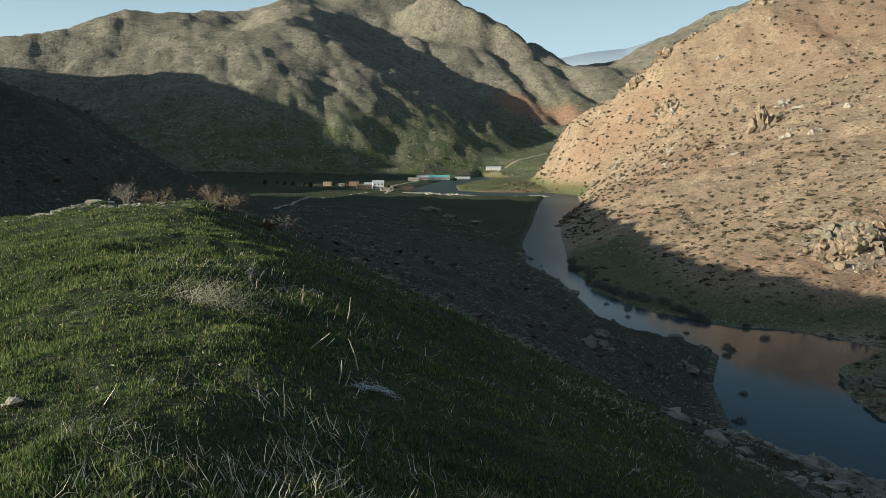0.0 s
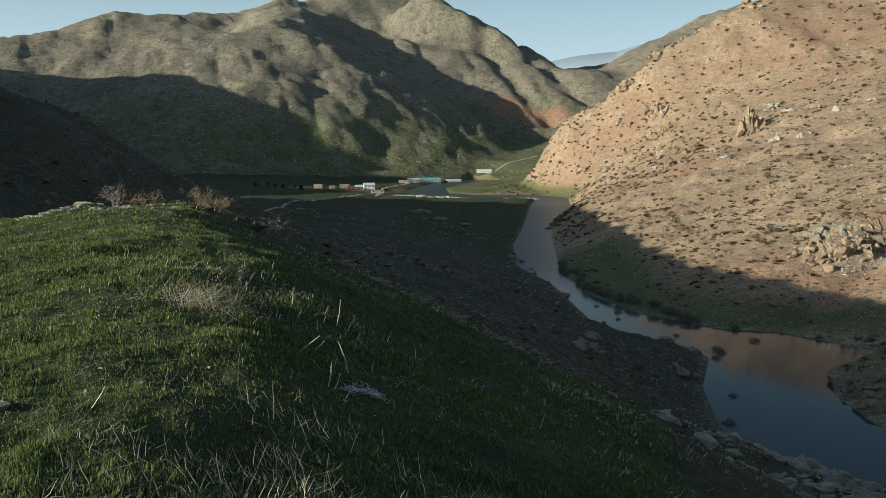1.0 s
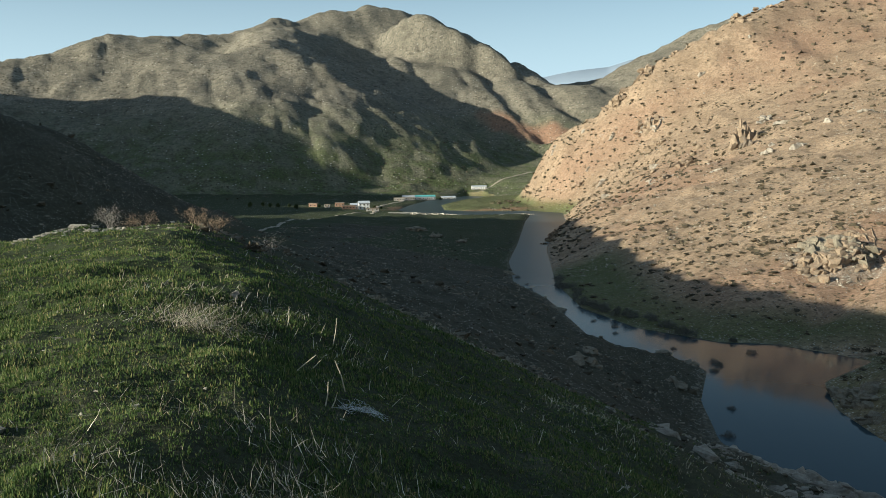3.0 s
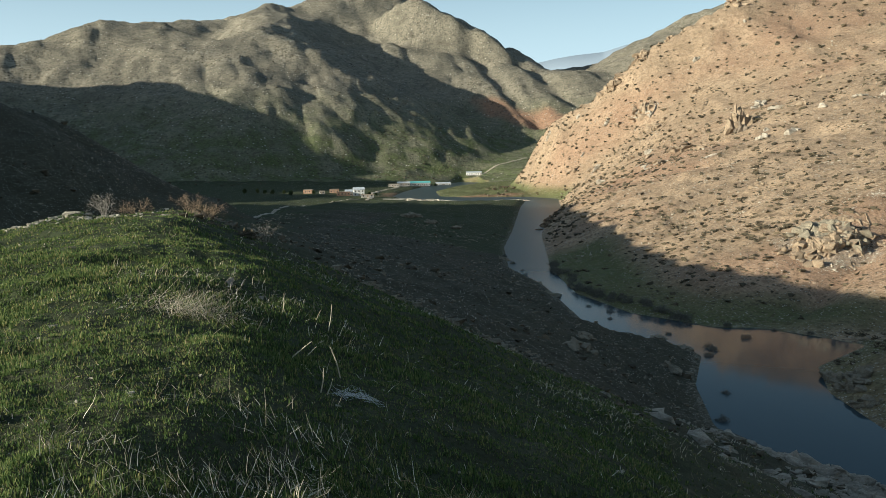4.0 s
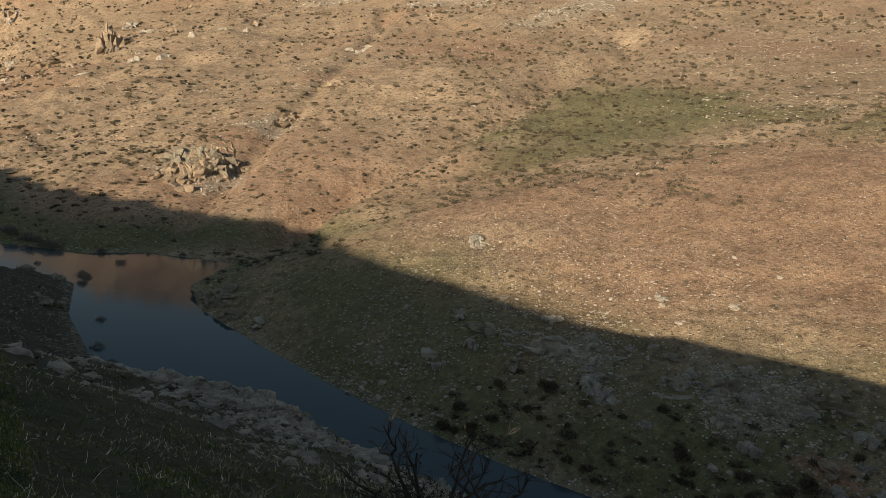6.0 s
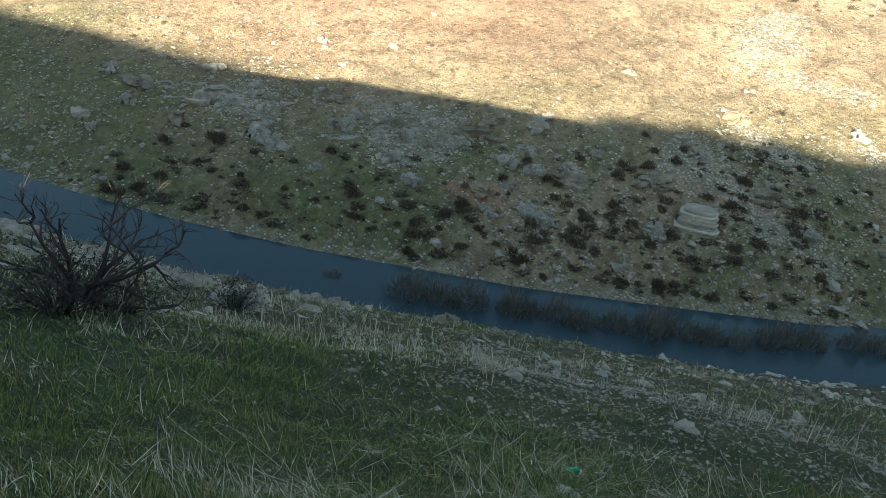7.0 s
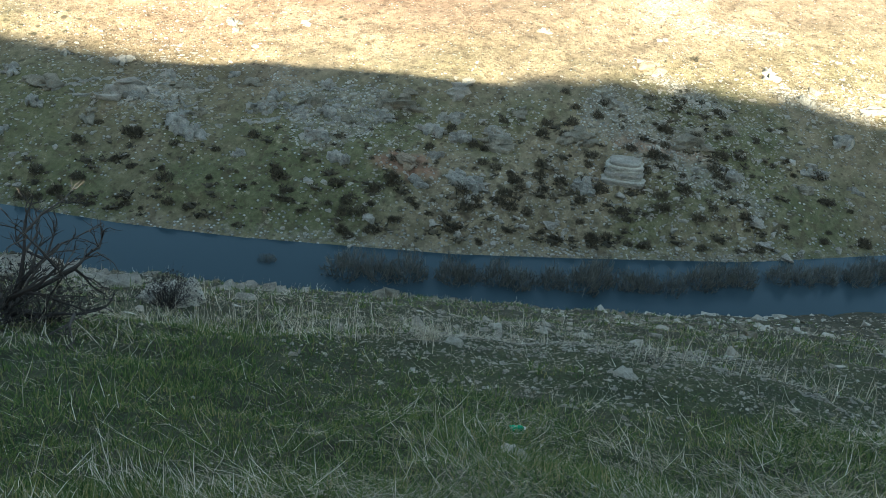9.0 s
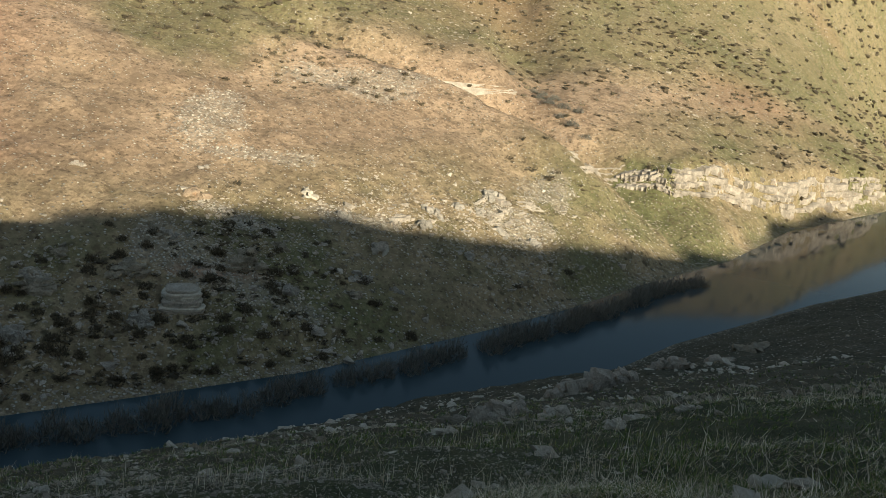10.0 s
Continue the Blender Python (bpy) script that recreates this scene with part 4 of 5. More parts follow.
# scrub on the mountain and the valley sides
x, y, r = fan(12000, 620, 1800, -28, 16)
zz, zone, db, ww, cc = land(x, y)
keep = ~cc & (fbm(x, y, 160, 3, 561) > RNG.uniform(-0.8, 0.9, len(x))) & (zz > 6)
me = clones("mountain_scrub", SPARSE, np.stack([x, y, zz], -1)[keep], RNG.uniform(0.9, 2.4, keep.sum()), RNG.uniform(0, 6.283, keep.sum()), SHRUB)
tagged(new("mountain_scrub", me), "dark scrub scattered over the mountain slopes", "scrub", kind="stuff")


# ---- rock outcrops ----
block_meshes = {}


def outcrop(name, px, py, wide, tall, mat, label, group="", blocks=9, seed=0, turn=0.0, category="rock"):
    """Broken blocks grown out of the slope, each a part."""
    if mat.name not in block_meshes:
        block_meshes[mat.name] = [raw_mesh("block", co, fa, mat) for co, fa in ROCKS]
    rng = np.random.default_rng(seed + 900)
    u, v = np.clip(rng.normal(0, 0.24, blocks), -0.5, 0.5), np.clip(rng.normal(0, 0.13, blocks), -0.3, 0.3)
    c, s = math.cos(radians(turn)), math.sin(radians(turn))
    bx, by = px + wide * (u * c - v * s), py + wide * (u * s + v * c)
    bz = zat(bx, by)
    root = new(name)
    root.location = (px, py, zat(px, py)[0])
    tagged(root, label, category, group)
    for k in range(blocks):
        size = wide * rng.uniform(0.35, 1.15) / math.sqrt(blocks)
        up = min(max(tall * rng.uniform(0.10, 0.34) * (1.15 - abs(u[k]) * 1.3), 0.5 * size), 1.25 * size)
        ob = new("block", block_meshes[mat.name][(k + seed) % len(ROCKS)])
        ob.parent = root
        m = Matrix.Rotation(radians(turn) + rng.normal(0, 0.35), 4, "Z") @ Matrix.Rotation(rng.normal(0.12, 0.14), 4, "X")
        ob.matrix_basis = Matrix.Translation((bx[k] - px, by[k] - py, bz[k] - root.location.z + up * 0.35)) @ m @ Matrix.Diagonal((size, size * 0.8, up, 1))
    return root


ROCK_LIST = (  # x, y, width, height, blocks, stone
    (109, 110, 5.5, 3.4, 8, 0), (180, 811, 22, 15, 9, 1),
    (212, 818, 20, 13, 9, 1), (272, 375, 12, 4.5, 7, 0), (195, 288, 9, 3, 6, 1), (165, 269, 10, 3, 7, 1),
    (245, 613, 15, 7, 7, 0), (190, 700, 18, 10, 8, 1), (163, 836, 15, 12, 7, 1), (132, 335, 8, 4, 6, 1), (172, 565, 14, 8, 7, 1), (150, 540, 12, 7, 6, 1),
    (72, 146, 6, 3.6, 9, 2), (71, 138, 6, 3.2, 9, 2), (70, 130, 5, 2.6, 8, 2), (70, 122, 4, 1.8, 6, 0), (74, 140, 7, 4.5, 8, 2),
    (98, -7, 2.2, 1.5, 3, 0), (95.6, 49.6, 3.6, 3.0, 10, 2), (92, 55, 3, 2.5, 9, 2), (94, 44, 2.6, 2.2, 8, 2), (100, 50, 2.6, 2, 8, 0), (97, 60, 3, 2, 8, 2), (93, 68, 2.6, 1.8, 8, 2), (103, 24, 3, 1.8, 8, 2), (110, 14, 3, 1.8, 8, 2), (113, -2, 2.6, 1.6, 8, 2), (107, -12, 2.6, 1.6, 8, 2), (88, 62, 2, 1.4, 7, 2),
    (89, 74, 6, 3.0, 8, 0), (83, 75, 3.5, 1.6, 5, 2), (88.8, 34, 4, 1.6, 6, 1), (97, 25, 5, 2.2, 8, 2), (107.6, 2.3, 5, 2.4, 8, 2), (101, 16, 5, 2.0, 8, 2),
    (109.6, 70, 2.6, 1.8, 4, 0), (113, 60, 1.6, 1.2, 3, 0), (86, 85, 5, 2.2, 7, 2), (99, 40, 6, 3.0, 9, 2), (104, 33, 4, 1.8, 6, 0),
    (143, -40, 4, 2.6, 5, 0), (130.6, 10, 2.0, 1.6, 3, 0), (124, 27, 2.2, 1.6, 4, 0), (121, 10, 4, 1.8, 6, 1), (127, -20, 4, 1.8, 6, 0),
    (48, 172, 5, 2.0, 7, 2), (53, 170, 4, 2.2, 6, 2), (44, 150, 5, 2.5, 7, 2), (36, 240, 5, 2.2, 6, 2), (30, 320, 5, 2.5, 6, 2), (24, 130, 6, 3.0, 7, 2), (27, 142, 4, 2.4, 6, 2),
    (46.3, -20.8, 4, 5, 10, 0), (41, -17, 3, 4, 9, 0), (52, -25, 4, 4, 10, 0), (28.5, -9.5, 1.8, 2.5, 9, 0), (23, -7, 1.4, 2.0, 9, 0), (59, -33, 3, 3, 9, 0), (70, -44, 4, 3, 9, 0), (86, -58, 5, 3, 10, 2), (-8, 484, 14, 6, 12, 2), (4, 455, 10, 5, 9, 2), (16, 430, 8, 4, 7, 2), (-128, 250, 8, 5, 8, 2), (-112, 262, 6, 4, 7, 2))
for k, (px, py, w, t, nb, kind) in enumerate(ROCK_LIST):
    nb = int(nb * 2.3)
    mat, words = ((LIMESTONE, "pale grey limestone outcrop broken into blocks"), (OCHRE_ROCK, "ochre weathered crag standing out of the hillside"),
                  (GREY_STONE, "grey layered rock at the foot of the slope"),
                  (DARK_ROCK, "tall dark crag split by deep cracks"))[kind]
    outcrop("rock_outcrop", px, py, w, t, mat, words, "rock outcrops", nb, k, 40 + 25 * (k % 5))

for k, (px, py, w) in enumerate(((12.6, 37, 3.0), (12.9, 33.5, 2.6), (13.5, 30, 3.2), (14.0, 27, 2.8), (14.1, 24.5, 2.6), (13.6, 21.8, 1.8))):
    outcrop("rock_outcrop", px, py, w, 1.3, HILL_STONE, "pale broken rock on the shoulder of the near slope", "rock outcrops", 34, 700 + k, 80 + 9 * k)

# broken rock showing through the shaded foot of the far slope
for k in range(44):
    py = RNG.uniform(-45, 92)
    edge = np.interp(py, (-46, -30, -6, 12, 37, 61, 87, 104), (118, 107, 92, 84, 75, 69, 66.5, 66.5))
    px = edge + RNG.uniform(9, 30)
    outcrop("rock_outcrop", px, py, RNG.uniform(1.6, 3.8), RNG.uniform(2.2, 4.5), SHADE_ROCK, "blue grey limestone breaking out of the shaded slope", "rock outcrops", 24, 760 + k, RNG.uniform(60, 130))

# limestone cliff band above the bend, in bedded ledges
def ledged_cliff(name, line, beds, mat, label, group, seed, jut=0.9, gap=0.4, proud=0.0, tread=1.6):
    """A bedded rock face along a course (x, y, height): each bed is a jointed ledge that stands out of the slope or sinks into it."""
    rng = np.random.default_rng(seed)
    line = np.array(line, float)
    run = np.concatenate([[0], np.cumsum(np.hypot(*np.diff(line[:, :2], axis=0).T))])
    u = np.arange(0, run[-1], gap)
    bx, by, bh = (np.interp(u, run, line[:, i]) for i in range(3))
    dx, dy = np.gradient(bx), np.gradient(by)
    nx, ny = -dy / np.hypot(dx, dy), dx / np.hypot(dx, dy)
    if zat(bx + 6 * nx, by + 6 * ny).mean() < zat(bx - 6 * nx, by - 6 * ny).mean():
        nx, ny = -nx, -ny
    # smooth the turns of the face
    for _ in range(8):
        nx[1:-1], ny[1:-1] = (nx[:-2] + nx[1:-1] + nx[2:]) / 3, (ny[:-2] + ny[1:-1] + ny[2:]) / 3
    back = np.arange(-2, 70, 0.6)
    prof = zat((bx[:, None] + nx[:, None] * back).ravel(), (by[:, None] + ny[:, None] * back).ravel()).reshape(len(u), -1)
    prof = np.maximum.accumulate(prof, 1) + back * 1e-4
    z0 = zat(bx, by)
    cuts = np.concatenate([[0], np.cumsum(rng.uniform(0.4, 1.6, beds))])
    cuts /= cuts[-1]
    root = new(name)
    root.location = (bx[0], by[0], z0[0])
    tagged(root, label, "cliff", group)
    for k in range(beds):
        wave = 0.05 * bumps(u, u * 0 + seed, 9, seed + 3)
        lo, hi = z0 + bh * (cuts[k] + wave) - 0.15, z0 + bh * (cuts[k + 1] + wave)
        front = np.array([np.interp(h, p, back) for h, p in zip(hi, prof)])
        # joints cut the bed into blocks of uneven length, each standing out differently
        out = np.zeros(len(u))
        lift = np.zeros(len(u))
        tilt = np.zeros(len(u))
        i = 0
        thick = float((hi - lo).mean())
        while i < len(u):
            n = max(2, int(rng.gamma(2.0, 0.8) * (0.6 + thick) / gap))
            out[i:i + n] = rng.normal(0.15, 0.45) * jut + 0.25 * jut * bumps(u[i:i + n], u[i:i + n] * 0, 7, seed + k)
            tilt[i:i + n] = rng.normal(0, 0.12) * np.arange(len(u[i:i + n])) * gap
            lift[i:i + n] = rng.normal(0, 0.12) * thick
            out[i] -= 0.45 * jut * rng.random()
            i += n
        out += 0.9 * jut * bumps(u, u * 0 + 5, 6, seed + 11 + k) - 0.3 * jut + tilt + proud
        out += 0.2 * rng.normal(size=len(u)) * jut
        near = front - out
        rows = ((near + 0.25, lo - 0.5), (near + 0.1 * thick * rng.normal(size=len(u)), lo + 0.1), (near + 0.12 * rng.random(len(u)), (lo + hi) / 2 + lift * 0.5), (near + 0.05, hi - 0.12 + lift),
                (near + 0.25 + 0.1 * rng.random(len(u)), hi + lift), (near + tread, hi + lift * 0.5 + 0.1), (near + tread + 0.9, hi - 0.9))
        v = np.stack([np.stack([bx + nx * d, by + ny * d, z], -1) for d, z in rows], 1) - np.array(root.location)
        m = len(rows)
        q = np.arange(len(u) - 1)[:, None] * m
        f = np.concatenate([q + (j, j + m, j + m + 1, j + 1) for j in range(m - 1)], 0)
        ob = new("ledge", raw_mesh("ledge", v.reshape(-1, 3), f, mat))
        ob.parent = root
    return root


ledged_cliff("cliff_rock", CLIFF_BASE[0:8], 10, LIMESTONE, "sunlit pale limestone cliff split by ledges", "cliff band", 80, 1.3, 0.4, 0.35)
for k, (line, beds, jut) in enumerate((
        (((212, -64, 2), (200, -66, 3.5), (188, -66, 4), (176, -66, 4), (166, -68, 2)), 4, 1.0),
        (((160, -62, 3), (166, -69, 4), (173, -76, 4), (177, -83, 3)), 5, 0.9),
        (((132, -36, 3), (137, -44, 5.5), (143, -50, 3)), 7, 0.8),
        (((87, 56, 2.2), (90, 46, 3.2), (94, 38, 2.2)), 6, 0.8),
        (((82, 82, 1.6), (85, 72, 2.4), (87, 63, 1.6)), 4, 0.6))):
    ledged_cliff("crag", line, beds, LIMESTONE if k < 3 else SHADE_ROCK, "pale bedded limestone crag on the hillside" if k < 3 else "grey bedded crag on the shaded hillside", "crags", 120 + k, jut, 0.3, 0.6 * jut, 0.35)



def crag_at(px, py, wide, tall, beds, mat, label, seed, jut, proud=0.0, gap=0.4):
    """A crag that runs along the contour through a place."""
    gx, gy = zat(px + 4, py)[0] - zat(px - 4, py)[0], zat(px, py + 4)[0] - zat(px, py - 4)[0]
    g = math.hypot(gx, gy)
    gx, gy = gx / g, gy / g
    away = tall * 0.5 / max(g / 8, 0.25)
    line = [(px - gy * s * wide / 2 - gx * away, py + gx * s * wide / 2 - gy * away, tall * (1 - 0.75 * s * s)) for s in (-1, -0.6, -0.2, 0.2, 0.6, 1)]
    return ledged_cliff("crag", line, beds, mat, label, "crags", seed, jut, gap, proud, 0.8)


def pillars(px, py, wide, tall, count, mat, label, seed, lean=0.08):
    """A crag of upright, cracked rock columns that lean back into the slope, each a part."""
    if mat.name not in block_meshes:
        block_meshes[mat.name] = [raw_mesh("block", co, fa, mat) for co, fa in ROCKS]
    rng = np.random.default_rng(seed)
    root = new("crag")
    root.location = (px, py, zat(px, py)[0])
    tagged(root, label, "rock", "crags")
    for k in range(count):
        u, v = rng.uniform(-0.5, 0.5), rng.uniform(-0.45, 0.45)
        bx, by = px + wide * u, py + wide * 0.9 * v
        w = wide * rng.uniform(0.10, 0.24)
        h = tall * rng.uniform(0.08, 0.26) * (1.1 - 1.2 * abs(u))
        ob = new("block", block_meshes[mat.name][k % len(ROCKS)])
        ob.parent = root
        ob.matrix_basis = Matrix.Translation((bx - px, by - py, zat(bx, by)[0] - root.location.z + 0.2 * h)) @ Matrix.Rotation(rng.uniform(0, 6.28), 4, "Z") @ Matrix.Rotation(rng.normal(0, 0.12), 4, "Y") @ Matrix.Rotation(rng.normal(lean, 0.1), 4, "X") @ Matrix.Diagonal((w, w * 0.9, h, 1))
    return root


pillars(206, 557, 15, 52, 34, OCHRE_ROCK, "tall ochre crag split by deep cracks", 301)
pillars(202, 541, 10, 26, 14, DARK_ROCK, "dark broken foot of the tall crag", 302)
pillars(126, 664, 8, 16, 9, OCHRE_ROCK, "upright rock tower at the foot of the hillside", 303)
pillars(194, 742, 20, 24, 16, OCHRE_ROCK, "ochre buttress on the sunlit hillside", 304)
for k, (px, py, w, t) in enumerate(((160, 838, 14, 16), (178, 815, 18, 15), (205, 819, 16, 14), (232, 821, 14, 12), (300, 822, 22, 14), (330, 838, 18, 12), (365, 858, 24, 14), (146, 905, 9, 13))):
    pillars(px, py, w, t, 10, OCHRE_ROCK, "weathered rock towers along the crest", 310 + k)
outcrop("crag", 116, 239, 26, 9, OCHRE_ROCK, "broad fissured crag on the sunlit slope", "crags", 170, 303, 20)
outcrop("crag", 119, 246, 24, 7, GREY_STONE, "broad fissured crag on the sunlit slope", "crags", 120, 304, 110)
for k in range(46):
    px, py = RNG.uniform(112, 300), RNG.uniform(470, 830)
    if not inside(np.array([px]), np.array([py]), WEST)[0] and zat(px, py)[0] > 12 + 0.25 * (px - 112):
        outcrop("rock_outcrop", px, py, RNG.uniform(3, 8), 9, OCHRE_ROCK if k % 3 else HILL_STONE, "ochre weathered crag standing out of the hillside", "rock outcrops", 8, 500 + k, RNG.uniform(0, 180))
crag_at(115, 240, 24, 12, 12, OCHRE_ROCK, "broad fissured crag on the sunlit slope", 302, 1.2, 0.1, 0.4)
crag_at(128, 256, 14, 5, 6, OCHRE_ROCK, "broad fissured crag on the sunlit slope", 303, 1.2, 0.2, 0.5)
# layered block on the shaded slope: flat beds, each a little in or out of the one below
layered = new("layered_rock")
layered.matrix_basis = Matrix.Translation((97.5, 9.3, zat(97.5, 9.3)[0] - 0.5)) @ Matrix.Rotation(radians(8), 4, "Z")
tagged(layered, "pale layered rock block on the shaded slope", "rock")
rng = random.Random(77)
level = 0.0
for k in range(7):
    bm = bmesh.new()
    thick, wide_, deep_ = rng.uniform(0.26, 0.50), 2.7 - 0.11 * k + rng.uniform(-0.25, 0.2), 1.7 + rng.uniform(-0.15, 0.15)
    low, high, top_ = [], [], []
    for j in range(22):
        a = 6.2832 * j / 22
        q = (abs(math.cos(a)) ** 4 + abs(math.sin(a)) ** 4) ** -0.25 * rng.uniform(0.93, 1.05)
        x_, y_ = math.cos(a) * q * deep_ + 0.12 * k, math.sin(a) * q * wide_
        low.append(bm.verts.new((x_ * 0.97, y_ * 0.97, level)))
        high.append(bm.verts.new((x_, y_, level + thick * 0.75)))
        top_.append(bm.verts.new((x_ * 0.93 + 0.02, y_ * 0.94, level + thick + rng.uniform(-0.03, 0.03))))
    for lo_, hi_ in ((low, high), (high, top_)):
        for j in range(22):
            bm.faces.new((lo_[j], lo_[(j + 1) % 22], hi_[(j + 1) % 22], hi_[j]))
    bm.faces.new(top_)
    part("layer", bm, PALE_STONE if k % 3 else LIMESTONE, layered)
    level += thick - 0.02
for k, (px, py, w, t) in enumerate(((196, 741, 26, 14), (182, 811, 26, 12), (212, 818, 22, 10), (163, 836, 18, 9), (190, 700, 22, 9), (172, 565, 18, 7), (150, 540, 14, 6), (245, 613, 18, 6), (225, 690, 22, 8), (272, 375, 14, 4), (165, 269, 12, 4), (190, 640, 18, 6), (160, 470, 14, 5))):
    crag_at(px, py, w, t, 5, OCHRE_ROCK if k % 3 else HILL_STONE, "ochre weathered crag standing out of the hillside", 310 + k, 1.8, 0.9, 0.7)
outcrop("rock_outcrop", 129, -6, 3.4, 2.6, PALE_STONE, "white sunlit boulder split into blocks", "rock outcrops", 12, 401, 20)

# stones and slabs on the near slope
SLABS = ((13.0, 3.0, 0.36, 0.14), (13.3, 2.2, 0.4, 0.16), (6.3, -5.2, 0.5, 0.12), (8.0, -2.8, 0.26, 0.08), (15.2, -4.0, 0.5, 0.25), (17.5, -5.2, 0.6, 0.35), (20.6, -8.5, 0.9, 0.7),
         (13.4, 1.5, 0.4, 0.16), (14.0, 0.6, 0.4, 0.16), (13.8, -0.6, 0.36, 0.14), (7.0, 0.3, 0.20, 0.06), (7.4, 2.2, 0.18, 0.06), (3.9, 0.7, 0.14, 0.06),
         (-2.87, 10.36, 0.20, 0.09), (-2.42, 10.06, 0.11, 0.05), (-2.72, 4.56, 0.13, 0.04), (6.2, -2.0, 0.34, 0.10), (5.4, -4.2, 0.36, 0.10), (9.5, -4.0, 0.5, 0.2),
         (11.6, -6.0, 0.45, 0.3), (12.3, -6.6, 0.5, 0.3), (12.6, -7.8, 0.4, 0.3), (14.0, 5.5, 0.5, 0.3), (12.4, 9.6, 0.5, 0.3), (12.6, 16.5, 0.6, 0.4))
for k, (px, py, w, t) in enumerate(SLABS):
    outcrop("stone_slab", px, py, w, t, PALE_STONE, "flat weathered stone slab half sunk in the grass", "stone slabs", 4 if w < 0.4 else 10, k + 130, 20 * k, "stone")


# ---- bushes ----
def bush(px, py, shape, mat, scale, label, category="bush", group="", name="bush", z=None, turn=0.0, tall=1.0):
    zz = zat(px, py)[0] if z is None else z
    me = shape if isinstance(shape, bpy.types.Mesh) else raw_mesh(name, *shape, mat)
    ob = new(name, me)
    ob.matrix_basis = Matrix.Translation((px, py, zz - 0.03)) @ Matrix.Rotation(turn, 4, "Z") @ Matrix.Diagonal((scale, scale, scale * tall, 1))
    return tagged(ob, label, category, group)


# half-drowned willows along the far bank
WILLOWS = [raw_mesh("flooded_bush", *brush(800 + k, 520, 0.014, 0.26), WATERBUSH) for k in range(4)]
rows = []
course = [Vector((*p, 0)) for p in ((70, 33), (73, 23.5), (77, 12.5), (82, 1), (89, -9), (94.5, -20), (100, -28), (110, -43), (116, -51), (127, -64), (138, -80))]
for a, b in zip(course[:-1], course[1:]):
    n = int((b - a).length / 2.5)
    rows += [a.lerp(b, k / n) for k in range(n)]
k = 0
for p in rows:
    if RNG.random() < 0.93:
        off = RNG.normal(0, 0.4, 2)
        bush(p.x + off[0], p.y + off[1], WILLOWS[k % 4], WATERBUSH, RNG.uniform(1.5, 2.3), "bare willow bush standing in the river", "bush", "flooded willows", "flooded_bush", -0.25, RNG.uniform(0, 6.28), 1.6)
        k += 1
for px, py in ((68.7, 41.3), (50.5, 139.8), (44.8, 125.5), (44.2, 118), (59, 170.6), (54.2, 186.5), (69.9, 181), (58.9, 173), (56.5, 166), (45, 205), (43, 222), (47, 214), (62, 196.5), (70, 193), (79, 188), (85, 183), (33.5, 292), (32, 310), (33, 280), (31, 330), (37, 400), (42, 440), (150, -90), (160, -103), (172, -116)):
    bush(px, py, WILLOWS[k % 4], WATERBUSH, RNG.uniform(0.8, 1.5), "bare willow bush at the edge of the river", "bush", "river bank bushes", "bank_bush", max(-0.2, zat(px, py)[0]), RNG.uniform(0, 6.28))
    k += 1
for u in np.linspace(0, 1, 26):
    px, py = np.interp(u, (0, 0.5, 1), (46, 45.5, 62)), np.interp(u, (0, 0.5, 1), (300, 240, 200))
    bush(px + RNG.normal(0, 1), py + RNG.normal(0, 1), WILLOWS[k % 4], WATERBUSH, RNG.uniform(1.2, 2.4), "bare willow bush on the far river bank", "bush", "river bank bushes", "bank_bush", None, RNG.uniform(0, 6.28))
    k += 1
for u in np.linspace(0, 1, 16):
    px, py = np.interp(u, (0, 1), (61, 80)), np.interp(u, (0, 1), (440, 520))
    bush(px + RNG.normal(0, 2), py + RNG.normal(0, 4), raw_mesh("red_bush", *cushion(850 + int(u * 15), 60, 0.2), RUST_TWIG), RUST_TWIG, RNG.uniform(1.5, 3), "rust coloured leafless bush on the river bank", "bush", "rusty bank bushes", "red_bush")

# thicket in the gully above the cliff
for px, py in ((206, -67), (209, -69), (212, -66), (203, -70), (215, -68), (199, -68), (195, -70), (190, -72), (218, -66), (222, -60), (201, -73)):
    bush(px, py, WILLOWS[k % 4], WATERBUSH, RNG.uniform(1.0, 1.9), "dark leafless thicket in the gully", "bush", "gully bushes", "gully_bush", None, RNG.uniform(0, 6.28))
    k += 1

# dry bushes at the end of the knoll
bush(-6.21, 22.96, twiggy(861, 34, 1.0, 0.75, 0.010, 0.1, 2, 0.02, 3), RUST_TWIG, 0.48, "dry russet bush on the end of the knoll", name="dry_bush", group="dry bushes")
bush(-6.81, 23.26, twiggy(862, 26, 1.0, 0.9, 0.010, 0.05, 2, 0.02, 3), RUST_TWIG, 0.45, "dry russet bush on the end of the knoll", name="dry_bush", group="dry bushes")
bush(-8.52, 23.96, twiggy(863, 30, 1.1, 0.6, 0.010, 0.1, 2, 0.02, 3), RUST_TWIG, 0.5, "dry russet bush on the end of the knoll", name="dry_bush", group="dry bushes")
bush(-9.52, 24.36, twiggy(864, 24, 0.7, 1.1, 0.010, 0.0, 2, 0.02, 3), PALE_TWIG, 0.55, "tall pale dry bush behind the knoll", name="dry_bush", group="dry bushes")
bush(-4.81, 20.76, cushion(865, 260, 0.10), SHRUB, 0.32, "dark rounded bush on the shaded slope", name="dark_bush")
bush(-4.42, 21.16, twiggy(866, 14, 0.6, 1.0, 0.008, 0, 1, 0.02, 2), PALE_TWIG, 0.5, "pale stalky bush beside the dark bush", name="dry_bush", group="dry bushes")
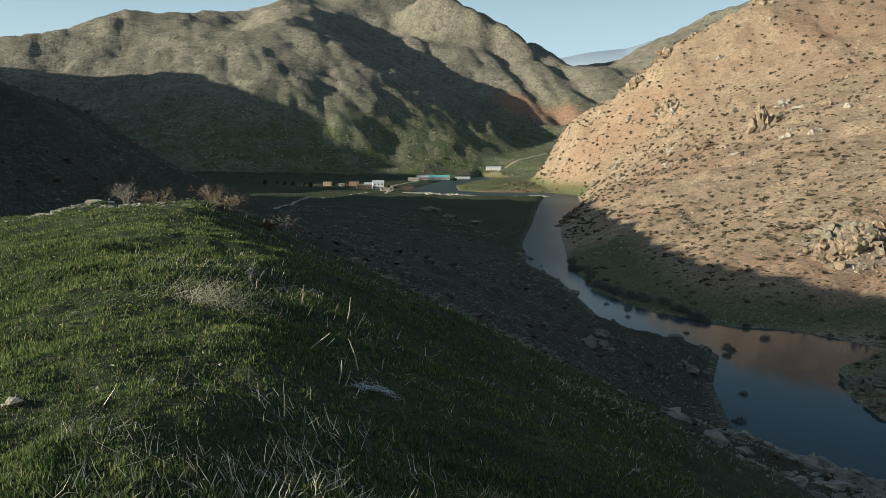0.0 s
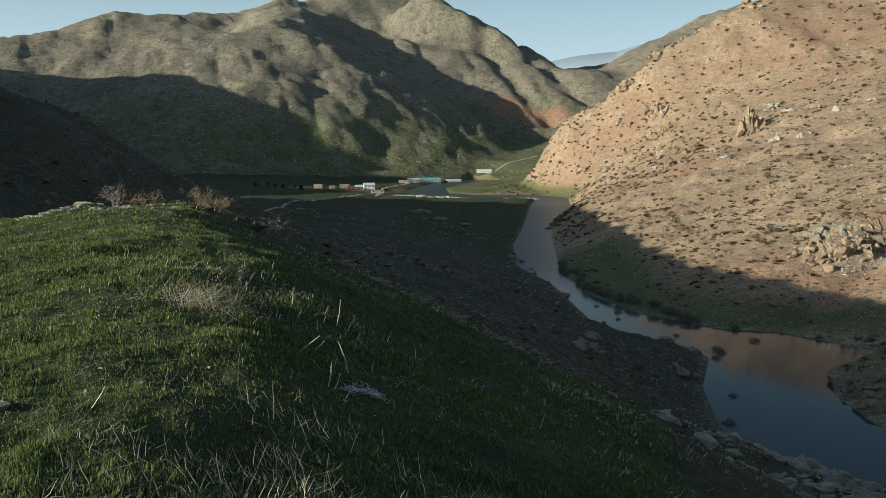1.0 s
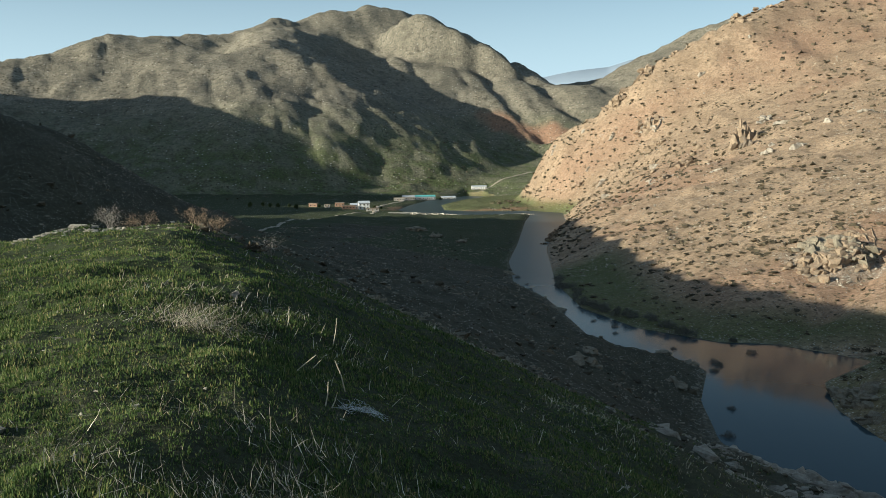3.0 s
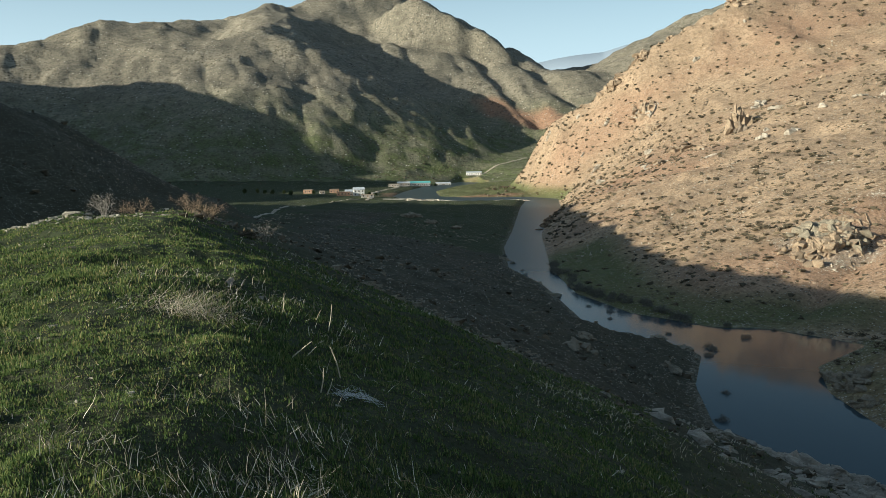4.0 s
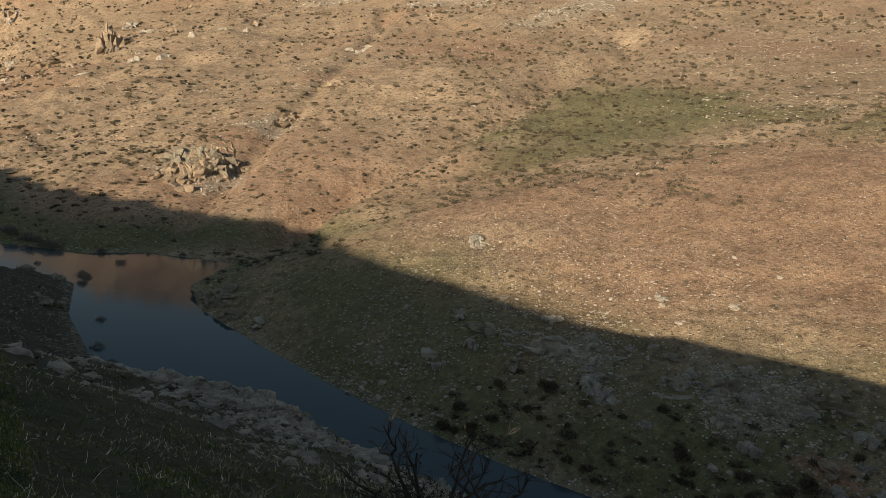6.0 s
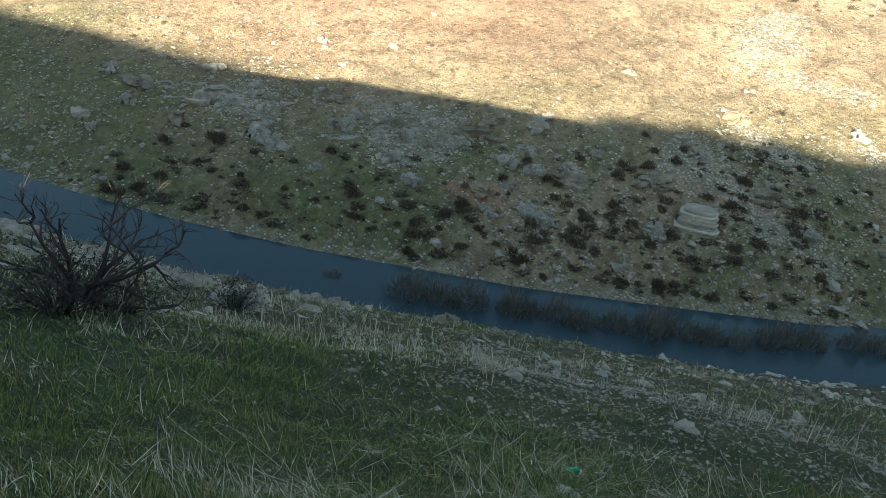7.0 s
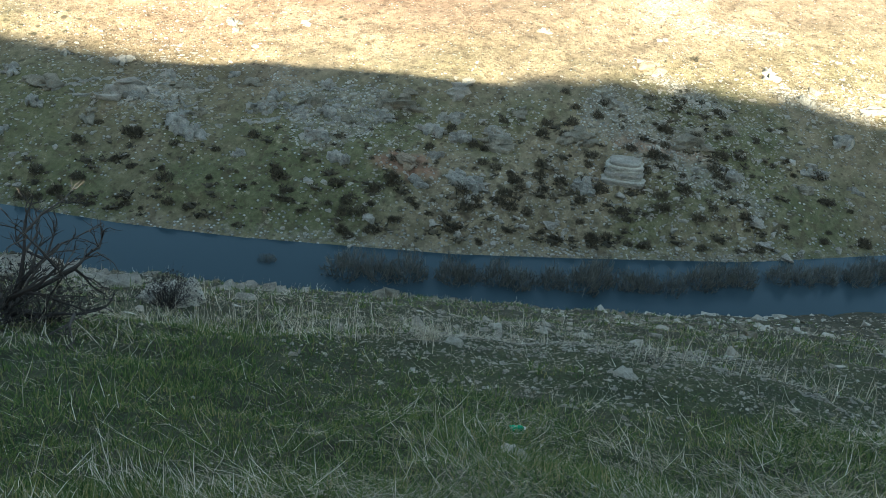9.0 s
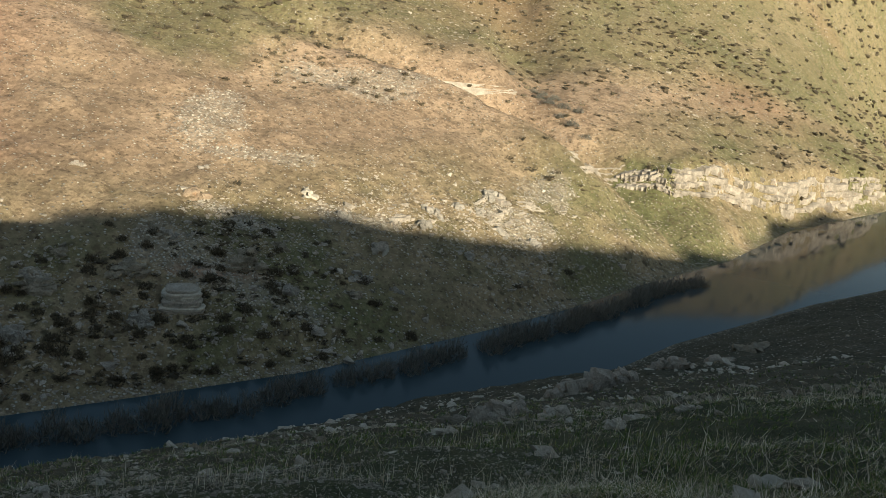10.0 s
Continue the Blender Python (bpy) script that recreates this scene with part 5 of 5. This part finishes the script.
# cushion shrub with a whitened top, and a dry tuft, on the rim
bush(8.7, 6.9, twiggy(867, 130, 1.0, 0.8, 0.010, 0.0, 2, 0.02, 2), TWIG, 0.45, "grey cushion shrub on the rim of the slope", "shrub", name="cushion_shrub")
outcrop("pale_hummock", 9.4, 7.3, 1.2, 1.2, PALE_STONE, "whitish lichen covered rock hummock behind the shrub", "", 24, 868, 30, "rock")
bush(7.4, 2.5, twiggy(869, 70, 1.0, 0.9, 0.006, 0.0, 1, 0.02, 2), STRAW, 0.22, "round tuft of dry grass on the gravel", "grass tuft", name="dry_tuft")
bush(7.9, 0.1, twiggy(870, 50, 1.2, 0.4, 0.006, 0.0, 1, 0.02, 2), TWIG, 0.22, "flat dark thorn tuft beside a slab", "grass tuft", name="thorn_tuft")


# ---- dead tree on the slope ----
def tube(bm, pts, radii, sides=7):
    rings = []
    for k, p in enumerate(pts):
        d = (pts[min(k + 1, len(pts) - 1)] - pts[max(k - 1, 0)]).normalized()
        u = d.cross(Vector((0.31, 0.2, 0.93))).normalized()
        w = d.cross(u)
        rings.append([bm.verts.new(p + (u * math.cos(6.2832 * j / sides) + w * math.sin(6.2832 * j / sides)) * radii[k]) for j in range(sides)])
    for a, b in zip(rings[:-1], rings[1:]):
        for j in range(sides):
            bm.faces.new((a[j], a[(j + 1) % sides], b[(j + 1) % sides], b[j]))
    bm.faces.new(rings[0][::-1])
    bm.faces.new(rings[-1])


def dead_tree(px, py, height, seed):
    rng = random.Random(seed)
    root = new("dead_tree")
    root.location = (px, py, zat(px, py)[0] - 0.05)
    tagged(root, "small leafless thorn tree with grey crooked branches on the slope", "tree")
    bm = bmesh.new()
    fork = Vector((0.03, 0.02, 0.22)) * height
    tube(bm, [Vector((0, 0, 0)), Vector((0.02, -0.01, 0.1)) * height, fork], [0.045 * height, 0.035 * height, 0.03 * height])
    part("trunk", bm, TWIG, root)

    def limb(bm, p, d, length, r, level):
        pts, rad = [p], [r]
        for k in range(4):
            d = (d + Vector((rng.gauss(0, 0.28), rng.gauss(0, 0.28), rng.gauss(0.02, 0.2)))).normalized()
            pts.append(pts[-1] + d * length / 4)
            rad.append(r * (1 - 0.17 * (k + 1)))
        tube(bm, pts, rad, 5 if level else 7)
        if level < 3:
            for _ in range(4 if level < 2 else 3):
                q = pts[rng.randint(1, 4)]
                e = (d + Vector((rng.gauss(0, 0.7), rng.gauss(0, 0.7), rng.gauss(0.15, 0.5)))).normalized()
                limb(bm, q, e, length * rng.uniform(0.4, 0.62), r * 0.5, level + 1)

    for k in range(9):
        a = k * 0.7 + rng.uniform(-0.3, 0.3)
        bm = bmesh.new()
        limb(bm, fork * rng.uniform(0.5, 1), Vector((math.cos(a) * 0.75, math.sin(a) * 0.75, rng.uniform(0.5, 1.2))).normalized(), height * rng.uniform(0.5, 0.72), 0.022 * height, 0)
        part("branch", bm, TWIG, root)
    return root


dead_tree(5.0, 5.75, 1.45, 4)
bush(4.7, 5.75, twiggy(875, 90, 1.0, 0.7, 0.012, 0.1, 3, 0.02, 2), TWIG, 0.62, "tangle of dark brambles round the foot of the dead tree", "bush", name="bramble")
bush(5.15, 5.5, twiggy(876, 80, 1.1, 0.5, 0.012, 0.1, 3, 0.02, 2), TWIG, 0.5, "tangle of dark brambles round the foot of the dead tree", "bush", name="bramble")


# ---- small things in the grass ----
def straw_heap(name, px, py, count, spread, length, mat, label, aim, flat=1.2):
    rng = np.random.default_rng(int(px * 100) & 1023)
    x, y = px + rng.normal(0, spread, count), py + rng.normal(0, spread * 0.45, count)
    me = blade_mesh(name, np.stack([x, y, zat(x, y) + rng.uniform(0, 0.13, count)], -1), rng.uniform(0.5, 1, count) * length, np.full(count, 0.0030),
                    rng.normal(aim, 0.5, count), rng.uniform(flat - 0.4, flat + 0.3, count), rng.uniform(-0.2, 0.4, count), mat)
    return tagged(new(name, me), label, "dry grass", kind="stuff")


straw_heap("straw_clump", -2.77, 8.06, 300, 0.22, 0.55, STRAW, "clump of fallen pale straw on the crest", -1.4, 1.35)
straw_heap("straw_clump", -2.52, 7.86, 60, 0.25, 0.35, STRAW, "clump of fallen pale straw on the crest", 1.2, 0.8)
straw_heap("straw_clump", -1.11, 4.96, 70, 0.35, 0.22, STRAW, "sparse clump of bent dry stems in the grass", 0.5, 1.3)
straw_heap("straw_clump", -0.17, 4.76, 50, 0.22, 0.22, RED_STRAW, "sparse clump of bent dry stems in the grass", 2.0, 1.25)
straw_heap("straw_clump", -1.81, 4.86, 60, 0.4, 0.2, STRAW, "sparse clump of bent dry stems in the grass", 3.0, 1.3)


def stalk_plant(px, py, tops, radius, mat, label):
    """A dried plant: a few stems from one root."""
    root = new("dried_plant")
    root.location = (px, py, zat(px, py)[0] - 0.02)
    tagged(root, label, "plant", "dried plants")
    for dx, dy, top in tops:
        bm = bmesh.new()
        p, d = Vector((dx, dy, zat(px + dx, py + dy)[0] - root.location.z - 0.02)), Vector(top)
        tube(bm, [p, p + d * 0.5 + Vector((0.01, 0, 0.01)), p + d], [radius, radius * 0.8, radius * 0.45], 5)
        part("stem", bm, mat, root)


stalk_plant(-1.27, 6.26, ((0, 0, (0.03, 0, 0.20)), (0.04, 0, (0.05, 0.02, 0.13)), (0.1, 0.5, (-0.08, 0.02, 0.27))), 0.006, STRAW, "broken dry stems standing in the grass")
stalk_plant(-1.67, 7.36, ((0, 0, (0.20, 0.0, 0.16)), (0.1, 0.3, (0.1, 0, 0.1))), 0.006, STRAW, "leaning dry stems in the grass")
stalk_plant(-0.57, 4.46, ((0, 0, (0.02, 0, 0.12)), (0.12, 0.05, (-0.04, 0, 0.1))), 0.006, RED_STRAW, "short broken stems in the grass")
stalk_plant(-1.52, 8.96, ((0, 0, (0.05, 0, 0.3)), (-0.5, 0.2, (0.03, 0, 0.25))), 0.006, STRAW, "tall dry stems on the shaded slope")

# tangle of white twine
bm = bmesh.new()
rng = random.Random(9)
for _ in range(26):
    x0 = -1.135 + rng.uniform(-0.05, 0.05)
    pts = []
    for k in range(7):
        px, py = x0 + 0.045 * k + rng.gauss(0, 0.012), 6.257 + rng.gauss(0, 0.06)
        pts.append(Vector((px, py, zat(px, py)[0] + 0.035 + abs(rng.gauss(0, 0.018)))))
    tube(bm, pts, [0.0007] * 7, 3)
me = bpy.data.meshes.new("twine")
bm.to_mesh(me)
bm.free()
twine_mat, tn, tb = material("white_twine")
tn.links.new(ramp(tn, noise_at(tn, tn.nodes.new("ShaderNodeNewGeometry").outputs["Position"], 40), ((0.3, (0.45, 0.46, 0.45)), (0.7, (0.72, 0.73, 0.72)))), tb.inputs["Base Color"])
tb.inputs["Roughness"].default_value = 0.5
me.materials.append(twine_mat)
tagged(new("twine", me), "frayed tangle of white plastic twine in the grass", "twine", kind="stuff")


def green_bottle(px, py):
    root = new("bottle")
    root.matrix_basis = Matrix.Translation((px, py, zat(px, py)[0] + 0.035)) @ Euler((radians(88), 0, radians(24))).to_matrix().to_4x4() @ Matrix.Scale(0.66, 4)
    tagged(root, "crushed green plastic bottle lying in the grass", "bottle")
    mat, nt, b = material("green_plastic")
    nt.links.new(ramp(nt, noise_at(nt, nt.nodes.new("ShaderNodeNewGeometry").outputs["Position"], 18), ((0.35, (0.01, 0.16, 0.06)), (0.7, (0.02, 0.33, 0.13)))), b.inputs["Base Color"])
    b.inputs["Roughness"].default_value = 0.25
    bm = bmesh.new()
    tube(bm, [Vector((0, 0, h)) for h in (-0.075, -0.07, -0.02, 0.0, 0.03, 0.06, 0.075)], [0.026, 0.033, 0.034, 0.030, 0.034, 0.027, 0.014], 14)
    part("body", bm, mat, root)
    cap, nt, b = material("pale_cap")
    b.inputs["Base Color"].default_value = (0.55, 0.6, 0.55, 1)
    bm = bmesh.new()
    tube(bm, [Vector((0, 0, h)) for h in (0.076, 0.078, 0.092, 0.094)], [0.013, 0.016, 0.016, 0.012], 12)
    part("cap", bm, cap, root, "pale screw cap")


green_bottle(4.42, 0.82)

# ---- tracks and paths ----
track_mat, tn, tb = material("track_dirt")
tpos = tn.nodes.new("ShaderNodeNewGeometry").outputs["Position"]
tn.links.new(ramp(tn, noise_at(tn, tpos, 0.7, 7), ((0.3, (0.20, 0.165, 0.12)), (0.7, (0.42, 0.37, 0.29)))), tb.inputs["Base Color"])
tb.inputs["Roughness"].default_value = 0.95
relief(tn, tb, noise_at(tn, tpos, 3.0, 6), 0.4, 0.1)


def track(name, course, width, label, lift=0.12, mat=track_mat):
    """A worn strip draped over the ground."""
    pts = []
    for a, b in zip(course[:-1], course[1:]):
        n = max(2, int(math.dist(a, b) / (width * 1.5)))
        pts += [(a[0] + (b[0] - a[0]) * k / n, a[1] + (b[1] - a[1]) * k / n) for k in range(n)]
    pts = np.array(pts + [course[-1]])
    for _ in range(6):
        pts[1:-1] = (pts[:-2] + 2 * pts[1:-1] + pts[2:]) / 4
    d = np.gradient(pts, axis=0)
    d /= np.linalg.norm(d, axis=1)[:, None]
    nrm = np.stack([-d[:, 1], d[:, 0]], -1)
    cols = []
    for o in (-0.5, -0.25, 0, 0.25, 0.5):
        q = pts + nrm * width * o * (1 + 0.12 * np.sin(np.arange(len(pts)) * 1.7 + o))[:, None]
        cols.append(np.concatenate([q, (zat(q[:, 0], q[:, 1]) + (lift if abs(o) < 0.5 else -0.1))[:, None]], 1))
    v = np.stack(cols, 1).reshape(-1, 3)
    i = np.arange(len(pts) - 1)[:, None] * 5
    f = np.concatenate([i + (k, k + 1, k + 6, k + 5) for k in range(4)], 0)
    return tagged(new(name, raw_mesh(name, v, f, mat, True)), label, "track", kind="structure")


track("track", ((-120, 420), (-104, 480), (-97, 515), (-99, 575), (-92, 632), (-66, 660), (-48, 705), (-46, 760)), 3.2, "pale dirt track leading to the village", 0.25)
track("road", ((-46, 715), (-52, 790), (-48, 850), (-40, 905), (-34, 945), (-24, 975), (-10, 993), (20, 1045), (70, 1135), (150, 1240)), 5.0, "pale dirt road beyond the village", 0.4)
track("shingle", ((-34, 706), (-5, 705), (30, 700), (60, 701), (86, 704)), 13.0, "white shingle bank in the river bend", 0.5, PALE_STONE)

# ---- village ----

def wall_material(name, dark, light):
    m, nt, b = material(name)
    p = nt.nodes.new("ShaderNodeNewGeometry").outputs["Position"]
    nt.links.new(ramp(nt, noise_at(nt, p, 0.6, 6), ((0.3, dark), (0.7, light))), b.inputs["Base Color"])
    b.inputs["Roughness"].default_value = 0.9
    return m


WHITE_WALL = wall_material("whitewash", (0.58, 0.57, 0.54), (0.80, 0.79, 0.76))
BRICK_WALL = wall_material("mud_brick", (0.26, 0.15, 0.10), (0.42, 0.27, 0.18))
GREY_WALL = wall_material("grey_render", (0.30, 0.28, 0.25), (0.45, 0.42, 0.38))
TIN_ROOF = wall_material("tin_roof", (0.34, 0.37, 0.40), (0.56, 0.59, 0.62))
TURQUOISE = wall_material("turquoise_roof", (0.10, 0.36, 0.36), (0.20, 0.52, 0.50))
EARTH_ROOF = wall_material("earth_roof", (0.22, 0.17, 0.12), (0.36, 0.29, 0.21))
DARK_PANE, _nt, _b = material("window_glass")
_b.inputs["Base Color"].default_value = (0.03, 0.035, 0.04, 1)
_b.inputs["Roughness"].default_value = 0.1
FRAME_PAINT = wall_material("frame_paint", (0.20, 0.15, 0.10), (0.32, 0.25, 0.18))


def box(bm, x0, y0, z0, x1, y1, z1):
    v = [bm.verts.new(p) for p in ((x0, y0, z0), (x1, y0, z0), (x1, y1, z0), (x0, y1, z0), (x0, y0, z1), (x1, y0, z1), (x1, y1, z1), (x0, y1, z1))]
    for f in ((3, 2, 1, 0), (4, 5, 6, 7), (0, 1, 5, 4), (1, 2, 6, 5), (2, 3, 7, 6), (3, 0, 4, 7)):
        bm.faces.new([v[k] for k in f])


def house(px, py, wide, deep, tall, turn, wall, roof, gable, label, storeys=1):
    root = new("house")
    root.matrix_basis = Matrix.Translation((px, py, zat(px, py)[0] - 0.2)) @ Matrix.Rotation(radians(turn), 4, "Z")
    tagged(root, label, "house", "village houses")
    hw, hd = wide / 2, deep / 2
    bm = bmesh.new()
    box(bm, -hw, -hd, 0, hw, hd, tall)
    part("wall", bm, wall, root)
    bm = bmesh.new()
    if gable:
        e = 0.4
        rows_ = [[bm.verts.new((x_, y_, z_)) for y_, z_ in ((-hd - e, tall - 0.1), (0, tall + gable), (hd + e, tall - 0.1), (hd + e, tall - 0.25), (0, tall + gable - 0.2), (-hd - e, tall - 0.25))] for x_ in (-hw - e, hw + e)]
        for j in range(6):
            bm.faces.new((rows_[0][j], rows_[0][(j + 1) % 6], rows_[1][(j + 1) % 6], rows_[1][j]))
        bm.faces.new(rows_[0][::-1])
        bm.faces.new(rows_[1])
    else:
        box(bm, -hw - 0.3, -hd - 0.3, tall + 0.004, hw + 0.3, hd + 0.3, tall + 0.35)
    part("roof", bm, roof, root)
    bm = bmesh.new()
    box(bm, -0.5, -hd - 0.06, 0.2, 0.5, -hd - 0.004, 2.3)
    part("door", bm, FRAME_PAINT, root)
    n = max(2, int(wide / 2.8))
    for s_ in range(storeys):
        for j in range(n):
            cx = -hw + wide * (j + 0.5) / n
            if abs(cx) < 0.9 and s_ == 0:
                continue
            z_ = 1.1 + 2.8 * s_
            bm = bmesh.new()
            box(bm, cx - 0.6, -hd - 0.05, z_, cx + 0.6, -hd - 0.004, z_ + 1.3)
            w = part("window", bm, FRAME_PAINT, root)
            bm = bmesh.new()
            box(bm, cx - 0.5, -hd - 0.07, z_ + 0.1, cx + 0.5, -hd - 0.052, z_ + 1.2)
            part("pane", bm, DARK_PANE, w)
    return root


house(-60.5, 782, 10, 9, 6.2, 8, WHITE_WALL, TIN_ROOF, 1.8, "two storey whitewashed house with a tin roof", 2)
house(-68, 800, 13, 8, 4.5, 12, GREY_WALL, TIN_ROOF, 1.6, "grey house with a tin roof behind the white house")
house(-74, 776, 12, 6, 3.4, 10, BRICK_WALL, EARTH_ROOF, 0, "long mud brick house with a flat earth roof")
house(-87, 822, 9, 6, 3.6, 4, BRICK_WALL, EARTH_ROOF, 0, "square mud brick house with a flat earth roof")
house(-97, 806, 5, 4, 2.8, 0, GREY_WALL, EARTH_ROOF, 0, "small grey shed with a flat roof")
house(-112, 820, 8, 6, 3.4, -6, BRICK_WALL, EARTH_ROOF, 0, "mud brick house at the edge of the village")
house(-50, 745, 11, 5, 2.6, 6, GREY_WALL, EARTH_ROOF, 0, "low stone barn with an earth roof")
house(-34, 960, 12, 7, 3.4, 0, GREY_WALL, EARTH_ROOF, 0, "grey house beside the far road")
house(-24, 985, 14, 8, 3.6, 5, GREY_WALL, TIN_ROOF, 1.4, "grey house with a tin roof beside the far road")
house(-12, 1005, 13, 8, 3.8, 8, WHITE_WALL, TURQUOISE, 1.8, "white house with a turquoise roof beside the road")
house(0, 1022, 14, 8, 3.8, 10, WHITE_WALL, TURQUOISE, 1.8, "white house with a turquoise roof beside the road")
house(24, 1062, 18, 8, 3.4, 5, WHITE_WALL, TIN_ROOF, 1.2, "long white farm building with a tin roof")
house(68, 1150, 20, 9, 4.0, 0, WHITE_WALL, TIN_ROOF, 1.2, "long white farm building up the valley")


def tree(px, py, height, seed):
    rng = random.Random(seed)
    root = new("tree")
    root.location = (px, py, zat(px, py)[0] - 0.1)
    tagged(root, "dark bushy tree beside the village", "tree", "village trees")
    bm = bmesh.new()
    tube(bm, [Vector((0, 0, 0)), Vector((0.05, 0, 0.25)) * height, Vector((0.0, 0.03, 0.6)) * height], [0.035 * height, 0.028 * height, 0.012 * height])
    for _ in range(5):
        a = rng.uniform(0, 6.28)
        p = Vector((0.03, 0.01, rng.uniform(0.25, 0.5))) * height
        tube(bm, [p, p + Vector((math.cos(a) * 0.2, math.sin(a) * 0.2, 0.2)) * height], [0.015 * height, 0.006 * height], 5)
    part("trunk", bm, TWIG, root)
    v, f = cushion(seed + 40, 420, 0.10)
    v = v * np.array((0.33, 0.33, 0.75)) * height + (0, 0, 0.28 * height)
    ob = new("crown", raw_mesh("crown", v, f, TREE_LEAVES))
    ob.parent = root


TREE_LEAVES = leaf_material("tree_leaves", ((0.1, (0.018, 0.028, 0.012)), (0.5, (0.04, 0.055, 0.02)), (0.9, (0.09, 0.11, 0.04))))
for k, (px, py, h) in enumerate(((-150, 800, 6), (-141, 790, 7), (-133, 806, 5), (-126, 798, 5), (-121, 770, 7), (-104, 800, 5), (-80, 800, 4), (-160, 815, 6), (-170, 805, 7), (-52, 800, 5), (-44, 770, 4), (-20, 1000, 5), (14, 1030, 6))):
    tree(px, py, h, 60 + k)

# ---- far range closing the valley, distance haze put into its blue colour ----
az = np.radians(np.arange(-6, 30, 0.12))
el = np.interp(np.degrees(az), (-6, 4, 7.7, 10.3, 12, 13.5, 14.5, 18, 30), (3.5, 5.0, 5.75, 6.1, 6.3, 6.75, 6.4, 5.4, 3.5))
rows_ = []
for u, dist in ((0.0, 3000), (0.45, 3150), (0.8, 3300), (1.0, 3450), (0.5, 3800), (0.0, 4200)):
    zr = (42 + 3450 * np.tan(np.radians(el))) * u + 22 * u * fbm(np.degrees(az) * 60, np.full(len(az), dist * 0.5), 420, 2, 800)
    rows_.append(np.stack([dist * np.sin(az), dist * np.cos(az), zr], -1))
v = np.concatenate(rows_)
n = len(az)
i = np.arange(n - 1)[:, None]
f = np.concatenate([i + k * n + np.array((0, 1, n + 1, n)) for k in range(len(rows_) - 1)], 0)[:, ::-1]
haze_tint = wall_material("haze_tinted_range", (0.27, 0.33, 0.40), (0.30, 0.36, 0.43))
tagged(new("distant_mountains", raw_mesh("distant_mountains", v, f, haze_tint, True)), "mountain range closing the valley, painted blue for distance", "mountains", kind="structure")
